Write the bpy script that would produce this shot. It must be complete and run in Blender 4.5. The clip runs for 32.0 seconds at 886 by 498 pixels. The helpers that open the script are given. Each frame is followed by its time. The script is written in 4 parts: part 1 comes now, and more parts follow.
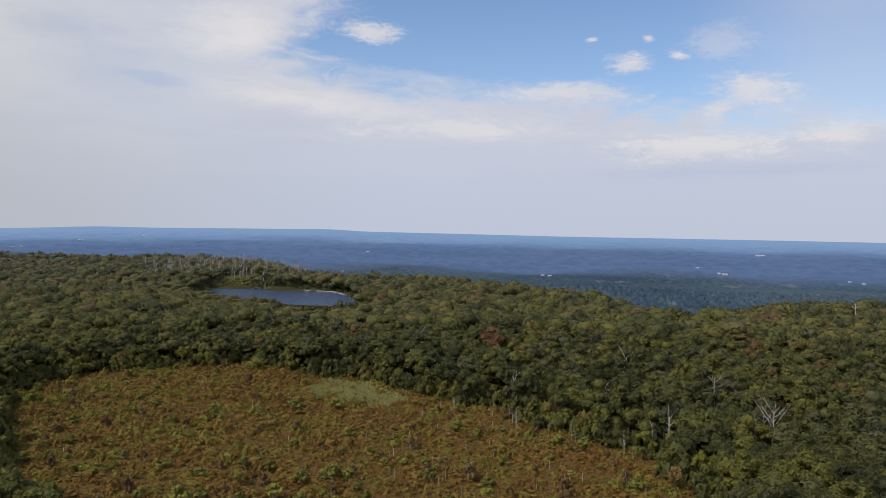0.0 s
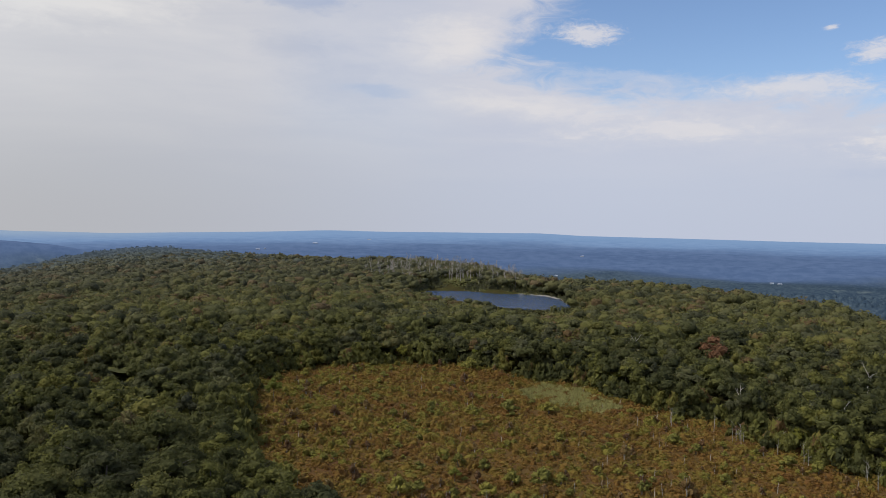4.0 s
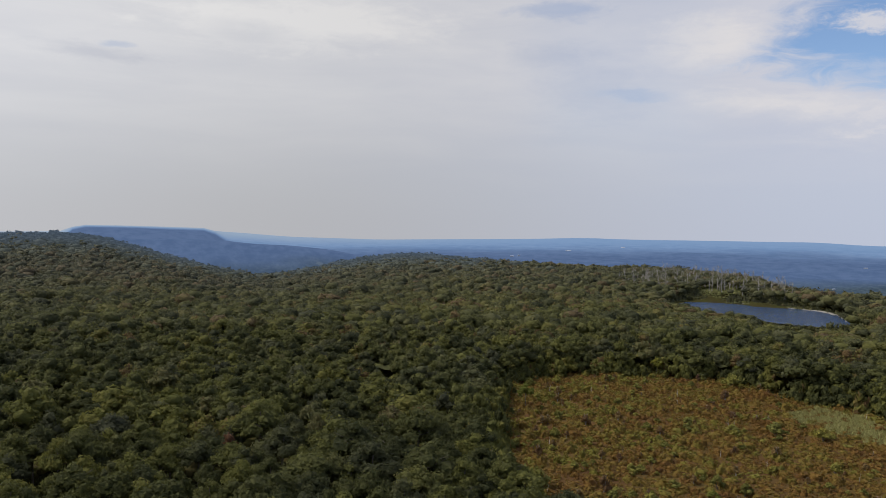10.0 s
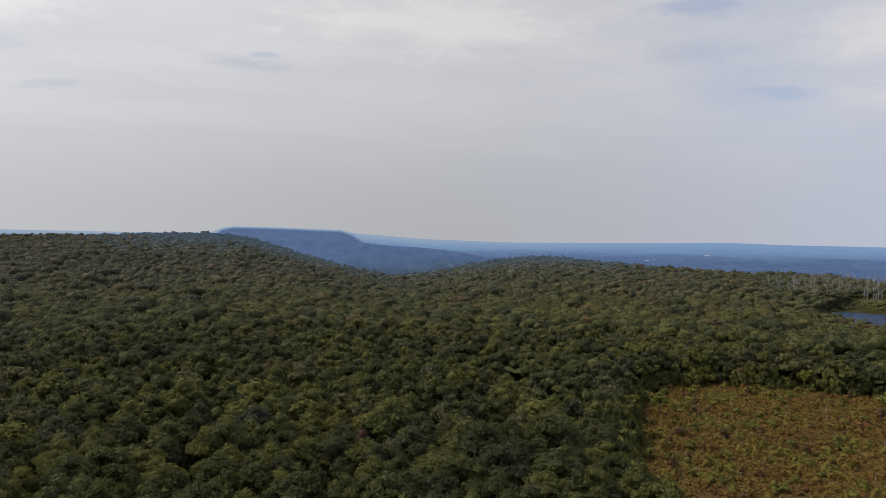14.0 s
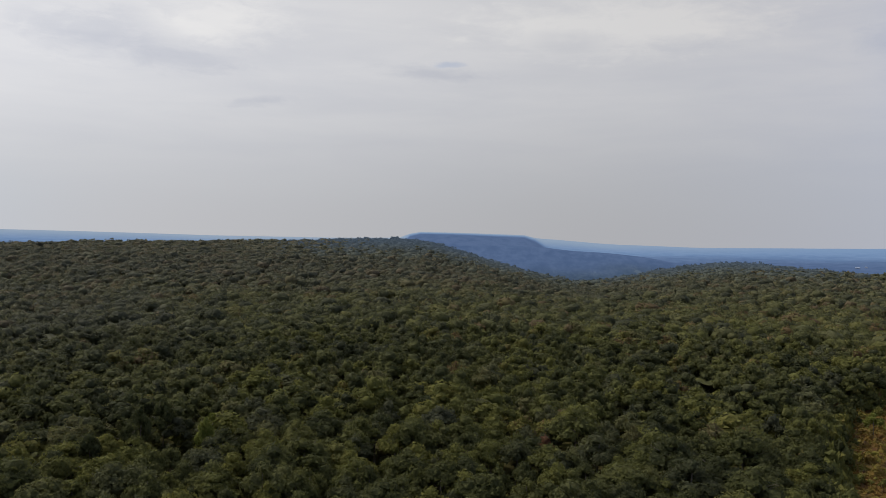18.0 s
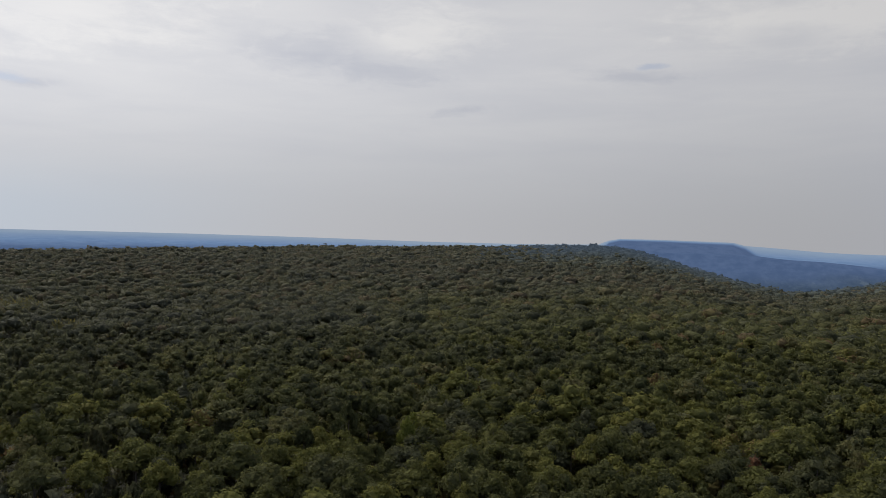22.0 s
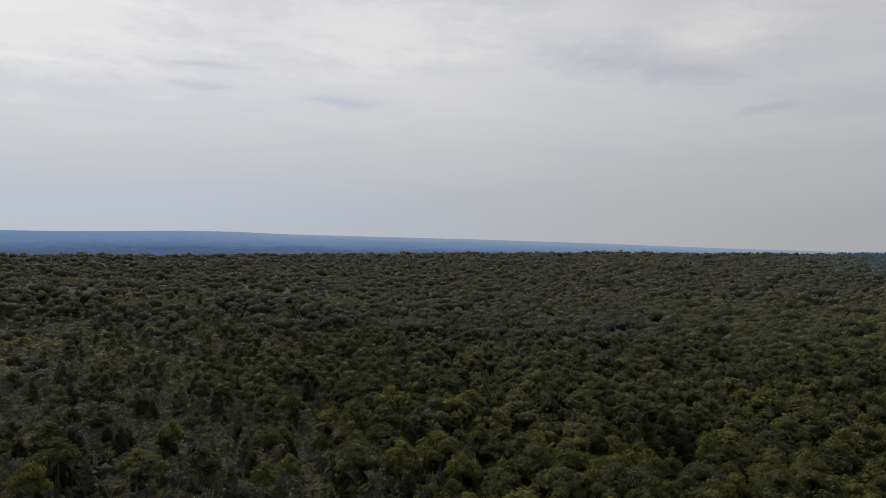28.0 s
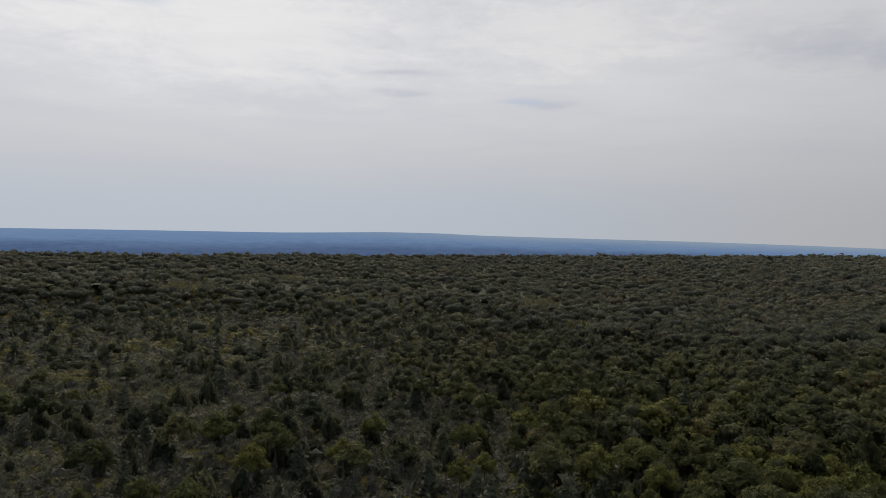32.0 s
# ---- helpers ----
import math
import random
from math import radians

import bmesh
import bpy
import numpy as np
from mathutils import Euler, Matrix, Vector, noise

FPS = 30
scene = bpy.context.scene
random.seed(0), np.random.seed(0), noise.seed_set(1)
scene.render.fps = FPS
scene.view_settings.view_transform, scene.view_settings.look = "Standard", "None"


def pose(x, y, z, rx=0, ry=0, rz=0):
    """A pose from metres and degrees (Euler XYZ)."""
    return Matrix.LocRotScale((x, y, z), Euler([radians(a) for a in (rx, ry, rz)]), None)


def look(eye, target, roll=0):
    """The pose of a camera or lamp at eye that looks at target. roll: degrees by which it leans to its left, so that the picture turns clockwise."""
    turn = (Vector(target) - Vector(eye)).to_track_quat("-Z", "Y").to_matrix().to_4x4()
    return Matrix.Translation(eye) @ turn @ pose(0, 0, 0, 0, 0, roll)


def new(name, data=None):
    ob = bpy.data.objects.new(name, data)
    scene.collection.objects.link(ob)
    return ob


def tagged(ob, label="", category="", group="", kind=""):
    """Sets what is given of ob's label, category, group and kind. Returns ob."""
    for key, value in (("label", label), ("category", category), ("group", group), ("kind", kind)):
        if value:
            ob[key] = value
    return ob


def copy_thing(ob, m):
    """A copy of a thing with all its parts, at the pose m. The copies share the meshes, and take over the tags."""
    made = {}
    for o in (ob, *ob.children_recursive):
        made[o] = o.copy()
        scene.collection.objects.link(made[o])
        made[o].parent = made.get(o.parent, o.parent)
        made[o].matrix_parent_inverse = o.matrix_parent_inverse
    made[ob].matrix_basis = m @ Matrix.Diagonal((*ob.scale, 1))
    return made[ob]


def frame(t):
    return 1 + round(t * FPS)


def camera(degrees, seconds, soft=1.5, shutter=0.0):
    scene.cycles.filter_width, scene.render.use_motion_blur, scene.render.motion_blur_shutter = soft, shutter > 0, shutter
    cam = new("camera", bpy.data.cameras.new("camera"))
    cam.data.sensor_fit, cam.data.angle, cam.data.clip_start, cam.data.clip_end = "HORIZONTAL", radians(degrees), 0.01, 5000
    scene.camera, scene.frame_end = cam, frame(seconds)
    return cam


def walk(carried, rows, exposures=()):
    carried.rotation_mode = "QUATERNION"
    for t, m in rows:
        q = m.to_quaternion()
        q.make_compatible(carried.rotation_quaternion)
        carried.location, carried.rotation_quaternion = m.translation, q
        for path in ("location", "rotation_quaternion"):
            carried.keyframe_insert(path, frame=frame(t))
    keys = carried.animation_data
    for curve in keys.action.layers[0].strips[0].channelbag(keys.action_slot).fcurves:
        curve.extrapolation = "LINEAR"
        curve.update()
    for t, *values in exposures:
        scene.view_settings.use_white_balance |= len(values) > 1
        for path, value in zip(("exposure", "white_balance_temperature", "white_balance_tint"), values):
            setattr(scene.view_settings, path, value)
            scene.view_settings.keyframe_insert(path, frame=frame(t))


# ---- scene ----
# ---- camera: hovers on one spot and turns to its left ----
EYE = (0.0, 0.0, 60.0)
TURNS = [  # seconds, heading (degrees to the left of +y), pitch, lean
    (0, -0.00, -1.91, 1.07), (0.5, 1.96, -1.93, 1.00), (1, 3.91, -1.94, 0.98), (1.5, 5.83, -1.96, 0.96), (2, 7.77, -1.96, 0.96),
    (2.5, 9.71, -1.95, 0.95), (3, 11.69, -1.93, 1.02), (3.5, 13.53, -1.90, 1.02), (5.5, 20.88, -1.90, 1.12), (6, 22.68, -1.88, 1.10),
    (6.5, 24.53, -1.85, 1.09), (7, 26.37, -1.83, 1.10), (7.5, 28.15, -1.81, 1.11), (8, 29.16, -1.80, 1.12), (8.5, 30.19, -1.78, 1.13),
    (9, 31.25, -1.74, 1.12), (9.5, 32.37, -1.70, 1.13), (10, 33.47, -1.67, 1.09), (10.5, 34.57, -1.66, 1.09), (11, 35.27, -1.64, 1.12),
    (11.5, 36.16, -1.64, 1.20), (12, 37.33, -1.63, 1.23), (12.5, 38.50, -1.64, 1.27), (13, 39.78, -1.65, 1.32), (13.5, 41.33, -1.66, 1.39),
    (14, 42.90, -1.66, 1.41), (14.5, 44.45, -1.65, 1.43), (16.5, 50.97, -1.62, 1.45), (17, 52.68, -1.60, 1.29), (17.5, 54.38, -1.59, 1.22),
    (18, 56.10, -1.58, 1.16), (18.5, 57.85, -1.56, 1.11), (19, 59.68, -1.54, 1.19), (19.5, 61.40, -1.51, 1.18), (20, 63.21, -1.48, 1.20),
    (20.5, 64.98, -1.45, 1.21), (21, 66.76, -1.43, 1.18), (21.5, 68.52, -1.42, 1.19), (22, 70.30, -1.40, 1.25), (22.5, 72.04, -1.39, 1.22),
    (23, 73.79, -1.38, 1.22), (23.5, 75.53, -1.35, 1.23), (24, 77.31, -1.33, 1.22), (24.5, 79.06, -1.31, 1.18), (25, 80.79, -1.29, 1.16),
    (25.5, 82.54, -1.29, 1.16), (27.5, 89.65, -1.35, 1.21), (28, 91.39, -1.38, 1.11), (28.5, 93.14, -1.41, 1.05), (29, 94.88, -1.44, 1.03),
    (29.5, 96.64, -1.46, 1.04), (30, 98.40, -1.50, 1.03), (30.5, 100.16, -1.52, 1.02), (31, 101.93, -1.54, 1.05), (31.5, 103.65, -1.54, 1.07),
    (32, 105.41, -1.54, 1.07),
]


def aim(heading, pitch):
    a, p = radians(heading), radians(pitch)
    return (EYE[0] - math.sin(a) * math.cos(p) * 100, EYE[1] + math.cos(a) * math.cos(p) * 100, EYE[2] + math.sin(p) * 100)


cam = camera(58.31, 32.0, soft=0.85)
walk(cam, [(t, look(EYE, aim(h, p), lean)) for t, h, p, lean in TURNS],
     exposures=[(0, 0.22), (6, 0.20), (13, 0.14), (19, 0.02), (25, -0.16), (32, -0.25)])

# ---- sky and sun ----
SUN_HEADING, SUN_HEIGHT = 118.0, 47.0

sun_data = bpy.data.lights.new("sun", "SUN")
sun_data.energy, sun_data.angle, sun_data.color = 2.7, radians(1.0), (1.0, 0.95, 0.86)
sun = new("sun", sun_data)
sun_way = Vector((-math.sin(radians(SUN_HEADING)) * math.cos(radians(SUN_HEIGHT)),
                  math.cos(radians(SUN_HEADING)) * math.cos(radians(SUN_HEIGHT)), math.sin(radians(SUN_HEIGHT))))
sun.matrix_world = look(sun_way * 800, (0, 0, 0))


class Nodes:
    """Short hand for a node tree."""

    def __init__(self, tree):
        self.tree = tree
        tree.nodes.clear()

    def add(self, kind, values=()):
        node = self.tree.nodes.new(kind)
        for key, value in dict(values).items():
            socket = node.inputs[key]
            if hasattr(value, "is_output"):
                self.tree.links.new(value, socket)
            else:
                socket.default_value = value
        return node

    def math(self, op, a, b=0.0, c=0.0, clamp=False):
        node = self.add("ShaderNodeMath", {0: a, 1: b, 2: c})
        node.operation, node.use_clamp = op, clamp
        return node.outputs[0]

    def vector(self, op, a, b=(0, 0, 0)):
        node = self.add("ShaderNodeVectorMath", {0: a, 1: b})
        node.operation = op
        return node

    def step(self, x, lo, hi, out_lo=0.0, out_hi=1.0):
        node = self.add("ShaderNodeMapRange", {"Value": x, "From Min": lo, "From Max": hi, "To Min": out_lo, "To Max": out_hi})
        node.interpolation_type = "SMOOTHSTEP"
        return node.outputs["Result"]

    def noise(self, vector, scale, detail=4.0, rough=0.55, distortion=0.0):
        node = self.add("ShaderNodeTexNoise", {"Vector": vector, "Scale": scale, "Detail": detail, "Roughness": rough,
                                               "Distortion": distortion})
        return node.outputs["Fac"]

    def mix(self, fac, a, b):
        node = self.add("ShaderNodeMix")
        node.data_type = "RGBA"
        for socket, value in ((node.inputs[0], fac), (node.inputs[6], a), (node.inputs[7], b)):
            if hasattr(value, "is_output"):
                self.tree.links.new(value, socket)
            else:
                socket.default_value = (*value, 1.0) if isinstance(value, tuple) else value
        return node.outputs[2]

    def ramp(self, fac, stops):
        node = self.add("ShaderNodeValToRGB", {"Fac": fac})
        ramp = node.color_ramp
        while len(ramp.elements) < len(stops):
            ramp.elements.new(0.5)
        for element, (at, colour) in zip(ramp.elements, stops):
            element.position, element.color = at, (*colour, 1.0)
        return node.outputs["Color"]


def build_sky():
    world = bpy.data.worlds.new("sky")
    scene.world = world
    world.use_nodes = True
    n = Nodes(world.node_tree)
    way = n.add("ShaderNodeTexCoord").outputs["Generated"]
    xyz = n.add("ShaderNodeSeparateXYZ", {0: way}).outputs
    heading = n.math("MULTIPLY", n.math("ARCTAN2", n.math("MULTIPLY", xyz[0], -1.0), xyz[1]), 57.2958)
    rise = n.math("MULTIPLY", n.math("ARCSINE", xyz[2]), 57.2958)

    def drift(wide, tall, layer, detail=5.0, rough=0.55, distortion=0.3):
        at = n.add("ShaderNodeCombineXYZ", {0: n.math("MULTIPLY", heading, wide), 1: n.math("MULTIPLY", rise, tall), 2: layer}).outputs[0]
        return n.noise(at, 1.0, detail, rough, distortion)

    broad = drift(0.040, 0.17, 3.7)
    wisps = drift(0.10, 0.62, 9.1, 6.0, 0.55, 0.5)
    ragged = n.math("SUBTRACT", n.math("ADD", n.math("MULTIPLY", drift(0.30, 0.85, 5.3, 7.0, 0.62, 0.9), 0.7), n.math("MULTIPLY", wisps, 0.3)), 0.5)
    torn = n.math("SUBTRACT", drift(1.1, 2.6, 2.2, 7.0, 0.68, 0.6), 0.5)
    # the clouds' outlines wander
    u_at = n.math("ADD", heading, n.math("MULTIPLY", n.math("SUBTRACT", drift(0.16, 0.45, 1.2), 0.5), 4.0))
    v_at = n.math("ADD", rise, n.math("MULTIPLY", n.math("SUBTRACT", drift(0.13, 0.50, 7.7), 0.5), 1.5))

    def cloud_bank(at, up, wide, deep, slope=0.0, rough=2.6, fine=0.8):
        """A soft ragged bank of cloud about a heading and a height above the horizon, in degrees."""
        off = n.math("SUBTRACT", u_at, at)
        u = n.math("MULTIPLY", off, 1.0 / wide)
        v = n.math("MULTIPLY", n.math("SUBTRACT", n.math("SUBTRACT", v_at, up), n.math("MULTIPLY", off, slope)), 1.0 / deep)
        d = n.math("SQRT", n.math("ADD", n.math("MULTIPLY", u, u), n.math("MULTIPLY", v, v)))
        return n.step(n.math("SUBTRACT", d, n.math("ADD", n.math("MULTIPLY", ragged, rough), n.math("MULTIPLY", torn, fine))), 1.45, 0.15)

    def together(banks):
        total = banks[0]
        for bank in banks[1:]:
            total = n.math("MAXIMUM", total, bank)
        return total

    # open blue sky stands high over the lake side; thin cloud veils the rest
    bound = n.math("SUBTRACT", 26.0, n.math("MULTIPLY", rise, 1.1))
    side = n.step(n.math("ADD", n.math("SUBTRACT", bound, heading), n.math("MULTIPLY", ragged, 14.0)), -1.8, 3.6)
    edge = n.math("ADD", n.step(heading, -20.0, -3.0, 6.3, 8.2), n.math("MULTIPLY", n.math("MAXIMUM", n.math("SUBTRACT", heading, 3.0), 0.0), 0.24))
    high = n.step(n.math("ADD", n.math("SUBTRACT", v_at, edge), n.math("MULTIPLY", ragged, 6.5)), -0.5, 2.4)
    gap = n.math("MULTIPLY", n.math("MULTIPLY", side, high), n.step(heading, -27.0, -15.0, 0.62, 1.0))
    white_banks = together([cloud_bank(15.0, 12.9, 3.9, 1.7), cloud_bank(5.7, 13.3, 2.3, 0.62, 0.06, 2.0, 2.4), cloud_bank(-12.7, 11.3, 1.7, 0.55, 0.08, 2.0, 2.4), cloud_bank(-16.3, 11.8, 0.95, 0.3, 0.0, 1.4, 2.0),
                            cloud_bank(-9.8, 12.8, 0.45, 0.2, 0.0, 1.2, 2.0), cloud_bank(-14.0, 12.6, 0.5, 0.24, 0.0, 1.2, 2.0), n.math("MULTIPLY", cloud_bank(-19.0, 12.5, 2.0, 1.0, 0.0, 3.0, 2.0), 0.45),
                            cloud_bank(-21.3, 9.1, 3.2, 1.15, 0.14, 2.4, 2.0), cloud_bank(-19.2, 8.0, 1.4, 0.8, -0.5, 2.0, 2.0),
                            cloud_bank(-8.6, 9.2, 5.5, 0.85, 0.04, 2.6, 1.6), n.math("MULTIPLY", cloud_bank(2.0, 10.3, 5.0, 0.5, 0.08, 3.0, 2.0), 0.4)])
    bright_bands = together([cloud_bank(6.5, 7.9, 9.0, 1.0, 0.11), cloud_bank(0.0, 6.7, 9.0, 1.2), cloud_bank(-17.5, 5.5, 7.5, 1.2, -0.04, 2.6, 1.4), cloud_bank(-26.6, 6.2, 3.8, 1.3, 0.0, 2.6, 1.4),
                             cloud_bank(72.0, 13.6, 4.5, 1.8), cloud_bank(44.0, 14.2, 10.0, 2.0), cloud_bank(97.0, 14.0, 10.0, 3.0), cloud_bank(119.0, 13.0, 15.0, 4.0)])
    dull_bands = together([cloud_bank(-20.0, 3.9, 10.0, 0.45, -0.03), cloud_bank(80.0, 12.1, 4.6, 1.5), cloud_bank(75.0, 10.9, 4.0, 1.0, 0.05), cloud_bank(57.3, 10.9, 3.6, 0.55),
                           cloud_bank(69.1, 8.5, 2.2, 0.35, -0.05), cloud_bank(47.0, 13.3, 3.0, 0.8), cloud_bank(98.1, 8.7, 2.0, 0.35), cloud_bank(108.3, 10.9, 3.2, 0.3),
                           cloud_bank(108.6, 9.4, 2.0, 0.3), n.math("MULTIPLY", cloud_bank(22.5, 9.5, 4.5, 2.2), 0.55), n.math("MULTIPLY", cloud_bank(26.0, 12.0, 4.0, 1.0), 0.7)])
    slits = together([cloud_bank(99.4, 8.9, 1.9, 0.28, 0.04), cloud_bank(127.0, 14.7, 2.4, 0.5), cloud_bank(55.9, 11.5, 1.2, 0.2), cloud_bank(20.4, 9.3, 2.6, 0.35),
                      cloud_bank(25.1, 15.0, 3.2, 0.6)])
    cover = n.math("SUBTRACT", 0.97, n.math("MULTIPLY", gap, n.math("SUBTRACT", 0.97, n.math("MULTIPLY", white_banks, 0.82))))
    thin = n.math("MULTIPLY", n.step(n.math("ABSOLUTE", n.math("SUBTRACT", heading, 21.0)), 9.0, 2.0), n.step(rise, 3.0, 9.0, 0.0, 0.12))
    cover = n.math("SUBTRACT", cover, n.math("ADD", n.math("MULTIPLY", slits, 0.16), thin), clamp=True)
    low = n.step(rise, 0.0, 12.0)
    grey = n.step(n.math("ADD", n.math("MULTIPLY", wisps, 0.42), n.math("MULTIPLY", broad, 0.58)), 0.30, 0.70, 0.32, 0.70)
    grey = n.math("ADD", grey, n.math("SUBTRACT", n.math("MULTIPLY", n.math("MAXIMUM", bright_bands, white_banks), 0.42), n.math("MULTIPLY", n.math("MAXIMUM", dull_bands, slits), 0.40)), clamp=True)
    sunward = n.step(heading, 0.0, 50.0)
    cloud_low = n.mix(sunward, (0.49, 0.535, 0.655), (0.425, 0.43, 0.455))
    cloud_low = n.mix(n.math("MULTIPLY", n.step(heading, 74.0, 104.0, 0.0, 0.8), n.step(rise, 6.0, 0.5)), cloud_low, (0.385, 0.435, 0.505))
    dull = n.mix(sunward, (0.44, 0.49, 0.64), (0.475, 0.485, 0.53))
    bright = n.mix(sunward, (0.735, 0.705, 0.71), (0.69, 0.68, 0.675))
    cloud = n.mix(n.math("MAXIMUM", low, n.math("MULTIPLY", bright_bands, 0.85)), cloud_low, n.mix(grey, dull, bright))
    air = n.add("ShaderNodeTexSky")
    air.sky_type, air.sun_disc = "NISHITA", False
    air.sun_elevation, air.sun_rotation = radians(SUN_HEIGHT), radians(-SUN_HEADING)
    air.altitude, air.air_density, air.dust_density, air.ozone_density = 400.0, 1.0, 0.6, 1.6
    deep = n.vector("MULTIPLY", air.outputs[0], (0.95, 1.0, 1.12)).outputs[0]
    blue = n.add("ShaderNodeBackground", {"Color": deep, "Strength": 0.105})
    white = n.add("ShaderNodeBackground", {"Color": cloud, "Strength": n.step(heading, 26.0, 126.0, 0.90, 1.41)})
    both = n.add("ShaderNodeMixShader", {0: cover, 1: blue.outputs[0], 2: white.outputs[0]})
    n.add("ShaderNodeOutputWorld", {"Surface": both.outputs[0]})


build_sky()


# ---- materials ----
def material(name, build):
    m = bpy.data.materials.new(name)
    m.use_nodes = True
    n = Nodes(m.node_tree)
    shader = build(n)
    n.add("ShaderNodeOutputMaterial", {"Surface": shader})
    return m


def principled(n, colour, rough=0.8, bump=None, strength=0.4, distance=0.1, **more):
    values = {"Base Color": colour, "Roughness": rough, **more}
    if bump is not None:
        values["Normal"] = n.add("ShaderNodeBump", {"Height": bump, "Strength": strength, "Distance": distance}).outputs[0]
    return n.add("ShaderNodeBsdfPrincipled", values).outputs[0]


def place(n):
    return n.add("ShaderNodeNewGeometry").outputs["Position"]


def leaf(n, stops, own, through_light=0.25, stand=0.5, dry=None, haze_pale_stops=None):
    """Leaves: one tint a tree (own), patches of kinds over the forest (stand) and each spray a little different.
    The second ramp greys them: haze painted in by distance, and some paler trees near by."""
    geo = n.add("ShaderNodeNewGeometry").outputs
    wide = n.noise(geo["Position"], 0.012, 3.0, 0.6)
    spray = geo["Random Per Island"]
    mixed = n.math("ADD", n.math("MULTIPLY", own, 0.62), n.math("MULTIPLY", n.math("SUBTRACT", wide, 0.5), stand))
    mixed = n.math("ADD", mixed, n.math("ADD", 0.10, n.math("MULTIPLY", spray, 0.22)), clamp=True)
    colour = n.ramp(mixed, stops)
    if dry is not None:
        colour = n.mix(dry, colour, n.ramp(mixed, haze_pale_stops))
    # mottling, darkened in the colour to stand in for shaded gaps between leaves
    gap_mottle = n.noise(geo["Position"], 1.1, 4.0, 0.65)
    colour = n.mix(n.step(gap_mottle, 0.40, 0.68, 0.0, 0.4), colour, n.vector("MULTIPLY", colour, (0.50, 0.52, 0.55)).outputs[0])
    bump = n.add("ShaderNodeBump", {"Height": gap_mottle, "Strength": 0.8, "Distance": 1.0}).outputs[0]
    front = n.add("ShaderNodeBsdfPrincipled", {"Base Color": colour, "Roughness": 0.72, "Specular IOR Level": 0.09, "Normal": bump}).outputs[0]
    back = n.add("ShaderNodeBsdfTranslucent", {"Color": n.mix(0.15, colour, (0.12, 0.13, 0.045))}).outputs[0]
    return n.add("ShaderNodeMixShader", {0: through_light, 1: front, 2: back}).outputs[0]


def tint(n):
    node = n.add("ShaderNodeAttribute")
    node.attribute_name = "tint"
    return node.outputs["Fac"]


def haze_paleness(n):
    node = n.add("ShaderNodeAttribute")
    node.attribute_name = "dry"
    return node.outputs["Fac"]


def lone(n):
    return n.add("ShaderNodeObjectInfo").outputs["Random"]


GREENS = [(0.0, (0.038, 0.043, 0.022)), (0.28, (0.071, 0.077, 0.032)), (0.55, (0.113, 0.116, 0.039)),
          (0.78, (0.165, 0.163, 0.043)), (0.96, (0.200, 0.179, 0.047)), (1.0, (0.166, 0.107, 0.047))]
# greyer leaves: distance haze painted in, and a few pale trees near by
HAZE_PALE_GREENS = [(0.0, (0.067, 0.069, 0.052)), (0.4, (0.098, 0.100, 0.072)), (0.8, (0.126, 0.125, 0.081)), (1.0, (0.148, 0.126, 0.081))]
PINES = [(0.0, (0.080, 0.081, 0.052)), (0.5, (0.130, 0.130, 0.076)), (1.0, (0.185, 0.176, 0.088))]
HEATH = [(0.0, (0.087, 0.046, 0.022)), (0.22, (0.149, 0.073, 0.024)), (0.42, (0.183, 0.100, 0.026)), (0.60, (0.183, 0.125, 0.028)),
         (0.80, (0.167, 0.150, 0.029)), (1.0, (0.233, 0.213, 0.039))]
SCRUB = [(0.0, (0.067, 0.066, 0.050)), (0.35, (0.120, 0.117, 0.084)), (0.60, (0.180, 0.171, 0.110)), (0.78, (0.198, 0.181, 0.072)), (0.92, (0.276, 0.224, 0.070)),
         (1.0, (0.228, 0.130, 0.058))]

leaf_wood = material("leaf_wood", lambda n: leaf(n, GREENS, tint(n), 0.40, 0.5, haze_paleness(n), HAZE_PALE_GREENS))
leaf_tree = material("leaf_tree", lambda n: leaf(n, GREENS, lone(n), 0.40, 0.5, n.step(n.math("FRACT", n.math("MULTIPLY", lone(n), 17.3)), 0.6, 0.95, 0.0, 0.35), HAZE_PALE_GREENS))
leaf_pine = material("leaf_pine", lambda n: leaf(n, PINES, lone(n), 0.22))
leaf_slope = material("leaf_slope", lambda n: leaf(n, [(0.0, (0.052, 0.056, 0.036)), (0.5, (0.086, 0.090, 0.052)), (0.9, (0.125, 0.122, 0.060)), (1.0, (0.150, 0.130, 0.055))], lone(n), 0.45))
leaf_pine_wood = material("leaf_pine_wood", lambda n: leaf(n, PINES, tint(n), 0.4))
leaf_heath = material("leaf_heath", lambda n: leaf(n, HEATH, tint(n), 0.2))
leaf_bush = material("leaf_bush", lambda n: leaf(n, [(0.0, (0.13, 0.128, 0.035)), (0.6, (0.20, 0.190, 0.045)), (1.0, (0.30, 0.26, 0.055))], lone(n)))
leaf_scrub = material("leaf_scrub", lambda n: leaf(n, SCRUB, tint(n), 0.3))
leaf_russet = material("leaf_russet", lambda n: leaf(n, [(0.0, (0.105, 0.060, 0.036)), (0.5, (0.16, 0.092, 0.042)), (1.0, (0.21, 0.15, 0.055))], lone(n)))
leaf_bright = material("leaf_bright", lambda n: leaf(n, [(0.0, (0.14, 0.155, 0.035)), (0.6, (0.20, 0.21, 0.042)), (1.0, (0.30, 0.27, 0.05))], lone(n), 0.4))
leaf_red = material("leaf_red", lambda n: leaf(n, [(0.0, (0.125, 0.060, 0.036)), (1.0, (0.20, 0.105, 0.055))], lone(n)))


